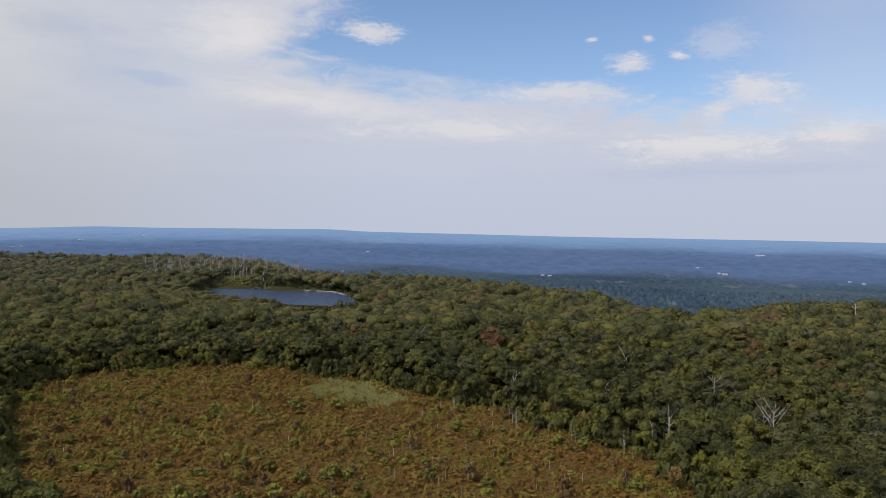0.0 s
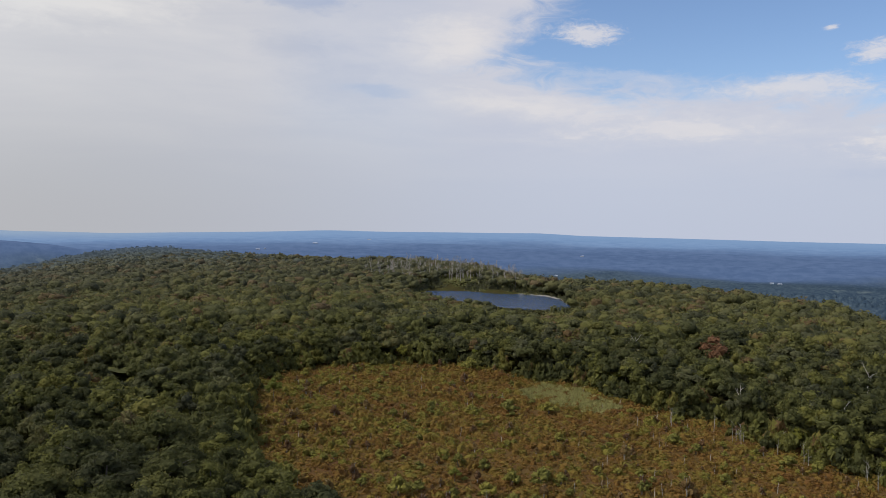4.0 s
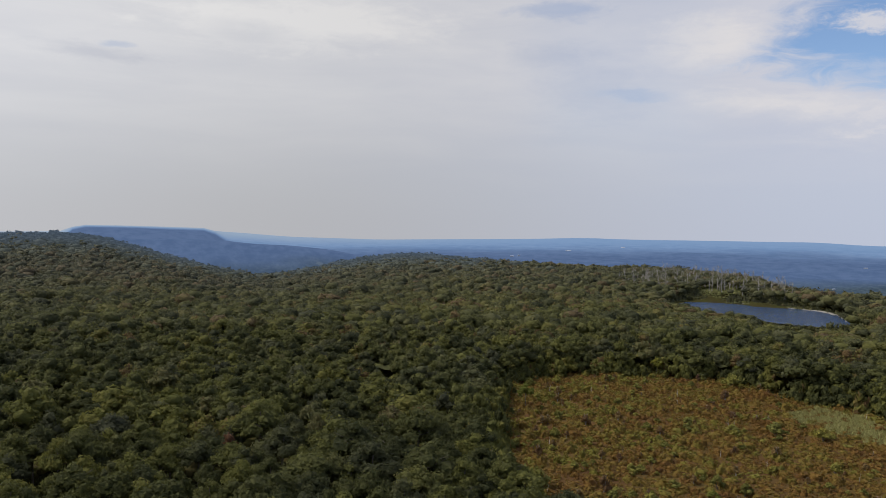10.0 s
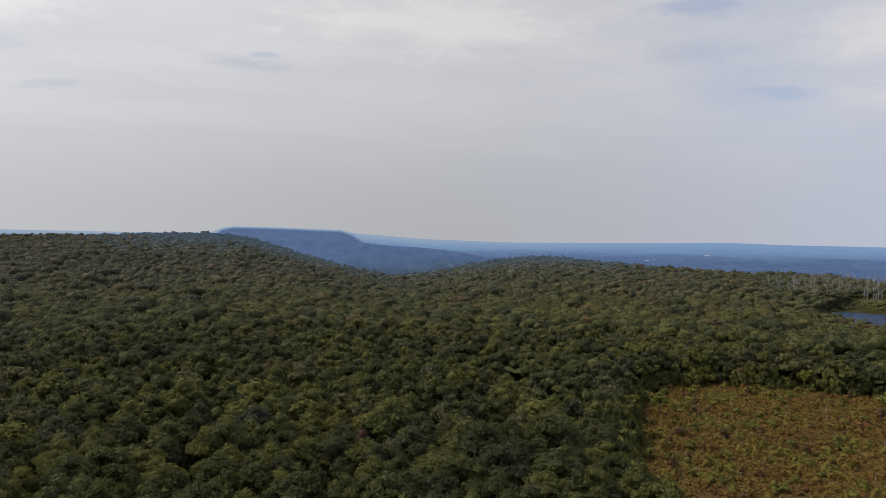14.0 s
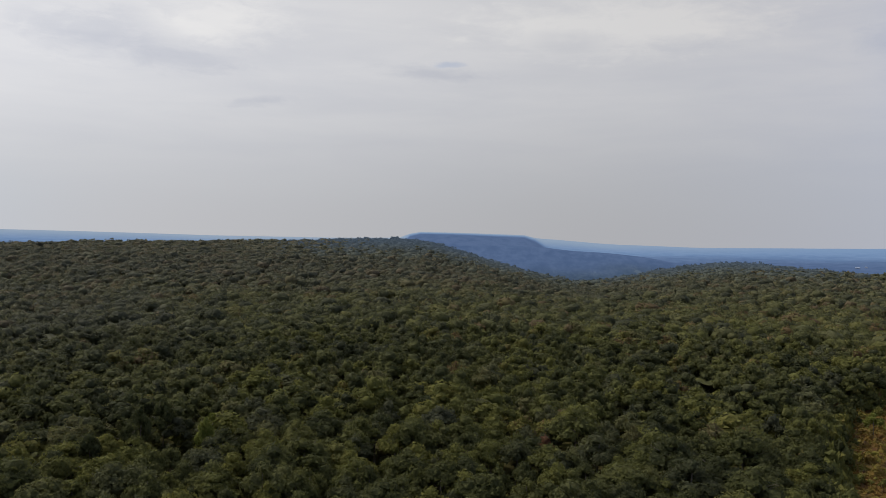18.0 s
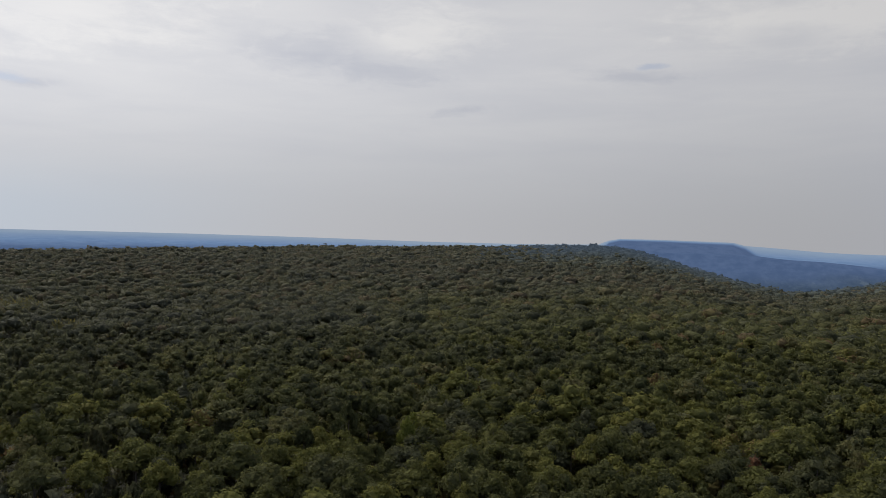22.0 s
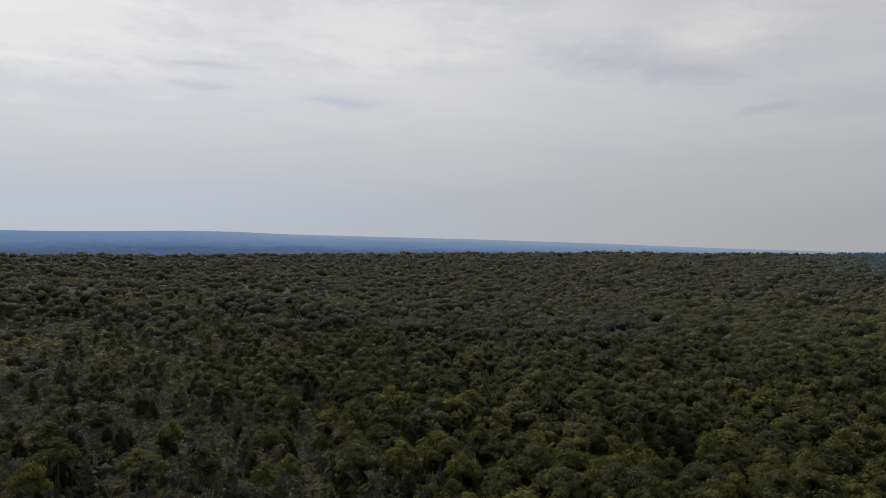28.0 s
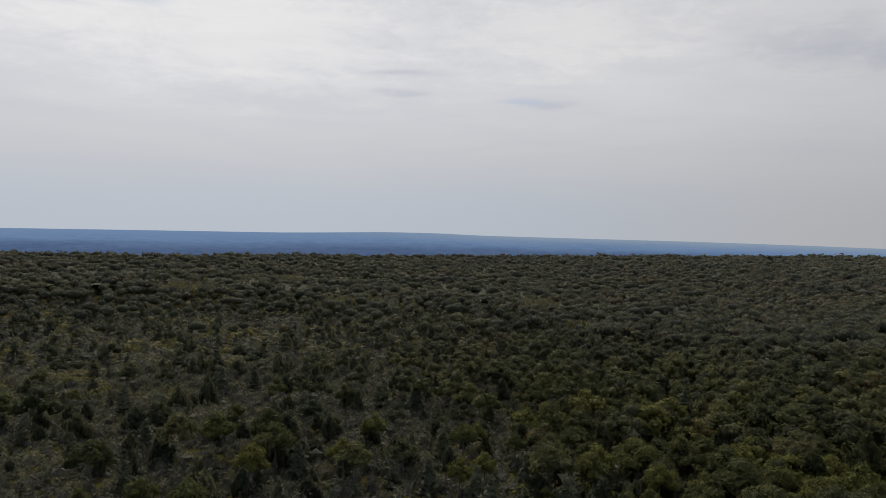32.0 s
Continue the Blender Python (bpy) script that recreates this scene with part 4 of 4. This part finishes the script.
def build_glades():
    """Yellow-green thickets standing in the low woods of the slope."""
    rng = np.random.default_rng(16)
    shapes = [bump_crown(rng, 22, 0.2) for _ in range(6)]
    x, y, r, h = jittered(rng, 2.4, 420, 680, 90, 130)
    keep = glade(x, y) + 0.5 * waves(x, y, 23, 0.5) > 0.62
    x, y = x[keep], y[keep]
    k = len(x)
    t = rng.uniform(5.0, 8.2, k)
    v, f, tt = scatter(shapes, np.stack([x, y, height(x, y) - 0.2], -1), np.stack([rng.uniform(3.4, 5.6, k), t * 1.35], -1), rng.uniform(0, 6.28, k),
                       np.clip(rng.normal(0.72, 0.16, k) + 0.15 * waves(x, y, 33, 1.0), 0.3, 1.1), rng.integers(0, 6, k))
    tagged(sheet("slope_thicket", v, f, [leaf_scrub], tt), "yellow-green thicket among the low woods", "shrubs", "", "stuff")


build_glades()


# ---- pines in the scrub ----
def build_pines():
    """Small pines and round-crowned upright trees, each standing clear in the scrub."""
    rng = np.random.default_rng(21)
    x, y, r, h = jittered(rng, 7.6, 112, 720, 76, 140)
    openness = open_scrub(x, y, r, h)
    patch = 0.5 + 0.5 * waves(x, y, 120, 0.9)
    keep = (openness > 0.08) & (rng.uniform(0, 1, len(x)) < 0.26 + 0.7 * patch * smooth((120 - h) / 24)) & (glade(x, y) < 0.28)
    x, y, r, h = x[keep], y[keep], r[keep], h[keep]
    k = len(x)
    leafy = rng.uniform(0, 1, k) < 0.6
    t = np.where(leafy, 4.0 + 7.6 * rng.beta(1.6, 1.7, k), 3.6 + 7.4 * rng.beta(1.3, 1.6, k)) * (1 + 0.15 * smooth((106 - h) / 14))
    w = t * np.where(leafy, rng.uniform(0.56, 0.86, k), rng.uniform(0.85, 1.3, k))
    z = height(x, y)
    turn, variant = rng.uniform(0, 6.28, k), rng.integers(0, 5, k) + np.where(leafy, 5, 0)
    order = np.argsort(r)
    rest = order[300:]
    plain = [cone_crown(rng, 4, 44, 0.2) for _ in range(5)] + [broad_crown(rng, 5, 70, 0.17) for _ in range(5)]
    tall = np.where(leafy, t * 1.42, t)
    v, f, tt = scatter(plain, np.stack([x, y, z - np.where(leafy, 0.12 * t, 0)], -1)[rest], np.stack([w, tall], -1)[rest], turn[rest], rng.uniform(0, 1, k)[rest], variant[rest])
    tagged(sheet("scrub_trees", v, f, [leaf_pine_wood], tt), "scattered small dark trees over the far scrub", "trees", "", "stuff")
    protos = []
    for i in range(10):
        s = cone_crown(rng, 7, 130, 0.14) if i < 5 else broad_crown(rng, 14, 420, 0.10)
        tree = new("pine_tree" if i < 5 else "scrub_tree")
        v2, t2, q2 = trunk_shape(rng, 4.8, 0.12, 2)
        sheet("trunk", v2, [q2], [bark], None, True, None, tree)
        if i < 5:
            sheet("crown", s[0] * 6.0 + (0, 0, 0.2), [s[1]], [leaf_pine], None, False, None, tree)
            tagged(tree, "small dark green pine standing in low scrub", "pine", "scrub pines")
        else:
            sheet("crown", s[0] * (6.0, 6.0, 8.5) + (0, 0, -0.6), [s[1]], [leaf_slope], None, False, None, tree)
            tagged(tree, "upright dark olive-green leafy tree standing in low scrub", "tree", "scrub trees")
        protos.append(tree)
    first = set()
    for i in order[:300]:
        m = pose(x[i], y[i], z[i], 0, 0, math.degrees(turn[i])) @ Matrix.Diagonal((w[i] / 6.0, w[i] / 6.0, t[i] / 6.0, 1))
        tree = protos[variant[i]]
        if variant[i] in first:
            tree = copy_thing(tree, m)
        first.add(variant[i])
        tree.matrix_world = m


build_pines()


# ---- dead trees ----
def snag(rng, tall, thick, branches, spread, label, category="dead tree", name="dead_tree", wood=None):
    """A barkless standing trunk with bare forked limbs."""
    tree = new(name)
    lean = rng.uniform(-0.06, 0.06, 2) * tall
    spine = [(0, 0, -0.4), (lean[0] * 0.3, lean[1] * 0.3, tall * 0.35), (lean[0] * 0.5, lean[1] * 0.9, tall * 0.7), (lean[0], lean[1], tall)]
    v, t, q = tube(spine, (thick, thick * 0.8, thick * 0.55, thick * 0.14), 7)
    trunk = sheet("trunk", v, [q], [wood or dead_wood], None, True, None, tree)
    for i in range(branches):
        f = rng.uniform(0.35, 0.9)
        a = 2.4 * i + rng.uniform(-0.6, 0.6)
        base = np.array((lean[0] * f, lean[1] * f, tall * f))
        long = tall * spread * rng.uniform(0.5, 1.0) * (1.1 - 0.5 * f)
        way = np.array((math.cos(a), math.sin(a), rng.uniform(0.6, 1.4)))
        mid = base + way * long * 0.5
        tip = mid + (way + rng.uniform(-0.4, 0.4, 3)) * long * 0.5
        fork = mid + (way + rng.uniform(-0.9, 0.9, 3)) * long * 0.4
        piece = join([tube([base, mid, tip], (thick * 0.42, thick * 0.3, thick * 0.1), 5), tube([mid, fork], (thick * 0.26, thick * 0.08), 4)])
        sheet("branch", piece[0], [piece[2]], [wood or dead_wood], None, True, None, trunk)
    return tagged(tree, label, category)


def ground_at(heading, r):
    x, y = spot(heading, r)
    return x, y, float(height(x, y))


def build_snags():
    rng = np.random.default_rng(31)
    edge = "bleached bare dead tree at the edge of the clearing"
    deep = "pale bare dead tree rising out of green forest"
    for hd, r, tall, thick, n, spread, label in (
            (-16.3, 212, 14.0, 0.20, 11, 0.20, edge), (-22.9, 219, 14.5, 0.15, 18, 0.46, deep), (-22.2, 219, 12.5, 0.16, 9, 0.45, deep),
            (-5.4, 262, 12.0, 0.22, 5, 0.25, edge), (-8.0, 254, 8.5, 0.2, 3, 0.2, edge), (-15.2, 212, 9.0, 0.16, 3, 0.2, edge),
            (1.7, 345, 13.5, 0.26, 7, 0.40, deep), (1.4, 302, 11.0, 0.24, 5, 0.34, edge), (2.2, 304, 9.0, 0.2, 4, 0.3, edge),
            (-4.3, 324, 9.5, 0.2, 6, 0.4, deep), (-27.6, 545, 15.5, 0.34, 7, 0.36, deep), (-11.8, 250, 12.5, 0.2, 5, 0.3, deep),
            (-13.0, 300, 13.5, 0.2, 6, 0.35, deep), (-19.2, 258, 13.5, 0.22, 6, 0.4, deep), (-10.6, 262, 12.0, 0.16, 5, 0.3, deep),
            (-6.6, 262, 9.0, 0.14, 3, 0.2, edge)):
        snag(rng, tall, thick, n, spread, label).matrix_world = pose(*ground_at(hd, r), 0, 0, rng.uniform(0, 360))
    # pale thin stems along the edge of the wood
    for i in range(16):
        hd = rng.uniform(-18, 0)
        r = np.interp(hd, [-18.5, -16, -12.3, -7, -2, 1.8], [184, 200, 214, 236, 250, 262]) - rng.uniform(-2, 7)
        pole = snag(rng, rng.uniform(3.6, 6.8), rng.uniform(0.06, 0.10), 4, 0.25, edge, wood=grey_wood)
        pole.matrix_world = pose(*ground_at(hd, r), 0, 0, rng.uniform(0, 360))
    # thin dead stems among the bog shrubs
    protos = [snag(rng, rng.uniform(2.4, 4.2), 0.07, 2, 0.22, "thin grey dead stem among bog shrubs", "dead sapling", "dead_sapling") for _ in range(4)]
    for p in protos:
        tagged(p, "", "", "dead stems in the clearing")
    count = 0
    while count < 48:
        hd, r = rng.uniform(-16, 26), rng.uniform(160, 300)
        if rng.uniform() < 0.55:
            hd, r = rng.uniform(-16, 6), 165 + rng.uniform(0, 1) * 85
        x, y, z = ground_at(hd, r)
        if inside(CLEARING, np.array([x]), np.array([y]))[0]:
            p = protos[count % 4] if count < 4 else copy_thing(protos[count % 4], Matrix.Identity(4))
            p.matrix_world = pose(x, y, z, rng.uniform(-7, 7), rng.uniform(-7, 7), rng.uniform(0, 360))
            count += 1
    # the killed stand beyond the lake
    protos = [snag(rng, rng.uniform(11, 15), 0.36, 7, 0.30, "grey standing dead tree on the lake bank", wood=grey_wood) for _ in range(5)]
    for p in protos:
        tagged(p, "", "", "dead trees beyond the lake")
    count = 0
    while count < 300:
        hd, r = rng.uniform(9.4, 21), 700 + 210 * rng.uniform() ** 0.8
        x, y, z = ground_at(hd, r)
        if lake_reach(x, y) > 1.1 and rng.uniform() < 0.3 + 0.7 * math.exp(-((hd - 15.0) / 7.0) ** 2):
            p = protos[count % 5] if count < 5 else copy_thing(protos[count % 5], Matrix.Identity(4))
            p.matrix_world = pose(x, y, z, rng.uniform(-5, 5), rng.uniform(-5, 5), rng.uniform(0, 360)) @ Matrix.Diagonal((1, 1, rng.uniform(0.55, 1.25), 1))
            count += 1


build_snags()


# ---- single trees that stand out ----
def lone_crown(name, heading, r, wide, tall, mat, label, category, shape, trunk_thick=0.2):
    rng = np.random.default_rng(int(r * 10))
    tree = new(name)
    v, t, q = shape(rng)
    v2, t2, q2 = trunk_shape(rng, tall * 0.85, trunk_thick)
    sheet("trunk", v2, [q2], [bark], None, True, None, tree)
    sheet("crown", v * (wide, wide, tall * 0.75) + (0, 0, tall * 0.40), [t, q], [mat], None, False, None, tree)
    tree.matrix_world = pose(*ground_at(heading, r))
    return tagged(tree, label, category)


def build_lone():
    lone_crown("maple_tree", -3.6, 338, 15.0, 17.5, leaf_red, "broad maple turned dull red among green trees", "tree", lambda g: broad_crown(g, 8, 260, 0.11, True))
    lone_crown("maple_tree", 48.4, 190, 5.0, 11.5, leaf_red, "small maple with russet dying leaves in forest", "tree", lambda g: broad_crown(g, 7, 260, 0.12, True))
    lone_crown("pine_tree", 52.9, 690, 12.0, 17.0, leaf_pine, "tall dark pine rising above the canopy", "pine", lambda g: broad_crown(g, 6, 140, 0.16, True), 0.3)
    lone_crown("pine_tree", 52.2, 700, 9.0, 15.0, leaf_pine, "tall dark pine rising above the canopy", "pine", lambda g: broad_crown(g, 6, 140, 0.16, True), 0.3)
    # taller narrow trees round a dark gap in the canopy
    for hd, r, wide, tall in ((77.6, 196, 6.0, 15.5), (76.9, 206, 6.5, 16.5), (72.6, 192, 5.5, 16.0), (72.2, 201, 6.0, 15.0), (75.4, 214, 7.0, 16.5), (80.0, 190, 6.5, 14.5)):
        lone_crown("poplar_tree", hd, r, wide, tall, leaf_bright if hd < 73 else leaf_tree, "tall narrow green tree beside a dark canopy gap", "tree", lambda g: broad_crown(g, 12, 480, 0.10, True))
    # fresh green young trees at the edge of the wood
    for hd, r, wide, tall in ((-20.6, 177, 5.5, 9.5), (-19.6, 168, 4.0, 6.5), (-21.8, 184, 6.0, 10.5), (-18.4, 194, 5.0, 8.5), (-14.6, 213, 5.0, 8.0), (-11.2, 224, 5.5, 8.5),
                              (-9.0, 233, 4.5, 7.0), (3.0, 298, 6.0, 9.0), (9.0, 322, 6.0, 9.5), (12.6, 330, 6.0, 10.0), (18.2, 335, 5.5, 8.5), (27.3, 262, 6.5, 9.5),
                              (26.0, 158, 5.5, 8.0), (14.2, 182, 3.6, 3.6), (-23.6, 172, 5.5, 9.0)):
        lone_crown("young_tree", hd, r, wide, tall, leaf_bright, "fresh green young tree at the clearing's edge", "tree", lambda g: broad_crown(g, 11, 380, 0.11, True), 0.12)
    rng = np.random.default_rng(41)
    # bright young birches and bushes in and round the clearing
    protos = []
    for k in range(5):
        bush = new("bush")
        v, t, q = broad_crown(rng, 6, 120, 0.16, True)
        for a in (0.3, 2.4, 4.5):
            stem = tube([(0, 0, -0.1), (math.cos(a) * 0.25, math.sin(a) * 0.25, 0.9)], (0.06, 0.03), 5)
            sheet("stem", stem[0], [stem[2]], [bark], None, True, None, bush)
        sheet("foliage", v * (2.4, 2.4, 2.6) + (0, 0, 0.15), [t, q], [leaf_bush], None, False, None, bush)
        protos.append(tagged(bush, "yellow-green leafy bush in the reddish clearing", "bush", "bushes in the clearing"))
    for k in range(3):
        bush = new("shrub")
        v, t, q = broad_crown(rng, 7, 90, 0.16, True)
        for a in (0.3, 1.7, 3.2, 4.8):
            stem = tube([(0, 0, -0.1), (math.cos(a) * 0.3, math.sin(a) * 0.3, 2.2)], (0.05, 0.02), 5)
            sheet("stem", stem[0], [stem[2]], [grey_wood], None, True, None, bush)
        sheet("foliage", v * (1.9, 1.9, 3.0) + (0, 0, 0.1), [t, q], [leaf_russet], None, False, None, bush)
        protos.append(tagged(bush, "tall russet-brown bush with bare grey stems", "bush", "russet bushes in the clearing"))
    count = 0
    while count < 420:
        hd, r = rng.uniform(-18, 28), math.sqrt(rng.uniform(150 ** 2, 326 ** 2))
        x, y, z = ground_at(hd, r)
        if inside(CLEARING, np.array([x]), np.array([y]))[0] and not inside(GRASS, np.array([x, x - 4, x + 4, x, x]), np.array([y, y, y, y - 6, y + 4])).any():
            s = rng.lognormal(0.02, 0.42)
            p = protos[count % 8] if count < 8 else copy_thing(protos[count % 8], Matrix.Identity(4))
            p.matrix_world = pose(x, y, z, 0, 0, rng.uniform(0, 360)) @ Matrix.Diagonal((s, s, s * rng.uniform(0.7, 1.15), 1))
            count += 1


build_lone()


# ---- lake shore ----
def build_shore():
    rng = np.random.default_rng(51)
    protos = []
    for k in range(4):
        v, t, q = join([blob(rng, (0, 0, 0.25), (0.9, 0.65, 0.55), 0.25)])
        protos.append(tagged(sheet("boulder", v, [t], [rock]), "pale grey boulder on the lake shore", "boulder", "shore boulders"))
    for i in range(110):
        a = radians(rng.uniform(-42, 128) if i < 60 else rng.uniform(25, 95))
        x, y = LAKE[0] + math.cos(a) * 40, LAKE[1] + math.sin(a) * 40
        k = rng.uniform(1.0, 1.05) / float(lake_reach(x, y))
        x, y = LAKE[0] + (x - LAKE[0]) * k, LAKE[1] + (y - LAKE[1]) * k
        size = rng.uniform(0.3, 0.95)
        p = protos[i] if i < 4 else copy_thing(protos[i % 4], Matrix.Identity(4))
        p.matrix_world = pose(x, y, max(float(height(x, y)), -0.4), 0, 0, rng.uniform(0, 360)) @ Matrix.Diagonal((size * 1.5, size, size * 0.8, 1))
    # grass on the bank and low growth on the near shore
    x, y, r, h = jittered(rng, 2.3, 560, 930, 5, 24)
    keep = ((lake_bank(x, y) > 0.25) | ((h > 8.0) & (h < 20.0) & (r > 640) & (r < 925) & (y > LAKE[1] + 10))) & (lake_reach(x, y) > 1.005)
    x, y = x[keep], y[keep]
    k = len(x)
    shapes = [low_bush(rng, 8, 0.34) for _ in range(5)]
    v, f, tt = scatter(shapes, np.stack([x, y, height(x, y) - 0.1], -1), np.stack([rng.uniform(2.8, 4.8, k), rng.uniform(0.9, 2.6, k)], -1), rng.uniform(0, 6.28, k),
                       np.clip(rng.uniform(0.1, 0.6, k) + 0.3 * lake_bank(x, y), 0, 1), rng.integers(0, 5, k))
    tagged(sheet("bank_grass", v, f, [bank_mat], tt), "light green grass and brush on the lake bank", "grass", "", "stuff")
    x, y, r, h = jittered(rng, 2.2, 500, 760, 3, 21)
    reach = lake_reach(x, y)
    keep = (reach > 1.03) & (reach < 1.36) & (lake_bank(x, y) < 0.55)
    x, y = x[keep], y[keep]
    k = len(x)
    v, f, tt = scatter(shapes, np.stack([x, y, height(x, y) - 0.1], -1), np.stack([rng.uniform(2.4, 4.4, k), rng.uniform(0.8, 3.0, k) * np.where((y > LAKE[1] + 10) | (h[keep] < 7.5), 2.2, 1.0)], -1), rng.uniform(0, 6.28, k),
                       rng.uniform(0.1, 1.0, k), rng.integers(0, 5, k))
    tagged(sheet("shore_brush", v, f, [leaf_wood], tt, False, haze_pales=painted_haze(v)), "low green brush along the lake shore", "shrubs", "", "stuff")


def build_beach():
    """A strip of pale gravel along the far shore."""
    a = np.radians(np.arange(22, 108, 2.0))
    px, py = LAKE[0] + np.cos(a) * 40, LAKE[1] + np.sin(a) * 40
    k = 1.0 / lake_reach(px, py)
    rows = []
    wide = 0.006 + 0.03 * np.exp(-((np.degrees(a) - 62) / 26) ** 2)
    for f, up in ((0.985, -0.3), (1.005, 0.05), (1.0, 0.35)):
        m = k * (f if up < 0.3 else 1.01 + wide)
        rows.append(np.stack([LAKE[0] + (px - LAKE[0]) * m, LAKE[1] + (py - LAKE[1]) * m, np.full(len(a), up)], -1))
    n = len(a)
    j = np.arange(n - 1)
    quads = np.concatenate([np.stack([j + o, j + o + 1, j + o + n + 1, j + o + n], -1) for o in (0, n)])
    tagged(sheet("beach", np.concatenate(rows), [quads], [gravel], None, True), "narrow pale gravel beach along the lake", "beach", "", "structure")


build_beach()
bank_mat = material("bank", lambda n: leaf(n, [(0.0, (0.095, 0.100, 0.042)), (0.5, (0.160, 0.162, 0.062)), (1.0, (0.24, 0.235, 0.085))], tint(n), 0.2))
build_shore()


# ---- farm buildings far down in the valley ----
def build_farms():
    rng = np.random.default_rng(61)
    # wall and roof colours are dimmed and blued, with the haze painted in
    wall_mat = material("barn_wall", lambda n: principled(n, n.mix(n.noise(place(n), 0.3, 3.0), (0.28, 0.32, 0.38), (0.38, 0.42, 0.48)), 0.7))
    roof_mat = material("barn_roof", lambda n: principled(n, n.mix(n.noise(place(n), 0.4, 3.0), (0.24, 0.28, 0.36), (0.34, 0.38, 0.46)), 0.6))
    box_f = np.array([(0, 1, 5, 4), (1, 2, 6, 5), (2, 3, 7, 6), (3, 0, 4, 7), (3, 2, 1, 0), (4, 5, 6, 7)])
    for hd, r, long, wide, tall in ((-21.8, 3400, 34, 10, 2.5), (-19.6, 2360, 15, 8, 2.5), (-19.2, 2380, 9, 7, 2.5), (-17.8, 2660, 9, 6, 2.5), (-7.2, 2120, 8, 6, 2.2),
                                    (-7.7, 2090, 9, 5, 2.2), (5.4, 2990, 12, 6, 2.5), (7.2, 2120, 5, 5, 2.2), (24.5, 3560, 22, 8, 2.2), (20.7, 3900, 16, 8, 2.2),
                                    (28.5, 3200, 14, 7, 2.2), (28.0, 3230, 9, 6, 2.2), (-28.0, 2200, 8, 6, 2.2), (-27.2, 2230, 6, 5, 2.2)):
        x, y, z = ground_at(hd, r)
        barn = new("farm_building")
        a, b = long / 2, wide / 2
        base = np.array([(-a, -b, -6), (a, -b, -6), (a, b, -6), (-a, b, -6), (-a, -b, tall), (a, -b, tall), (a, b, tall), (-a, b, tall)], float)
        sheet("wall", base, [box_f], [wall_mat], None, False, None, barn)
        o = 0.8
        ridge = np.array([(-a - o, -b - o, tall - 0.3), (a + o, -b - o, tall - 0.3), (a + o, b + o, tall - 0.3), (-a - o, b + o, tall - 0.3),
                          (-a - o, 0, tall + wide * 0.28), (a + o, 0, tall + wide * 0.28)])
        sheet("roof", ridge, [np.array([(0, 4, 3), (1, 2, 5)]), np.array([(0, 1, 5, 4), (2, 3, 4, 5), (3, 2, 1, 0)])], [roof_mat], None, False, None, barn)
        barn.matrix_world = pose(x, y, z, 0, 0, hd + rng.uniform(-25, 25))
        tagged(barn, "pale long farm building with gabled roof in the valley", "building", "valley buildings")


build_farms()
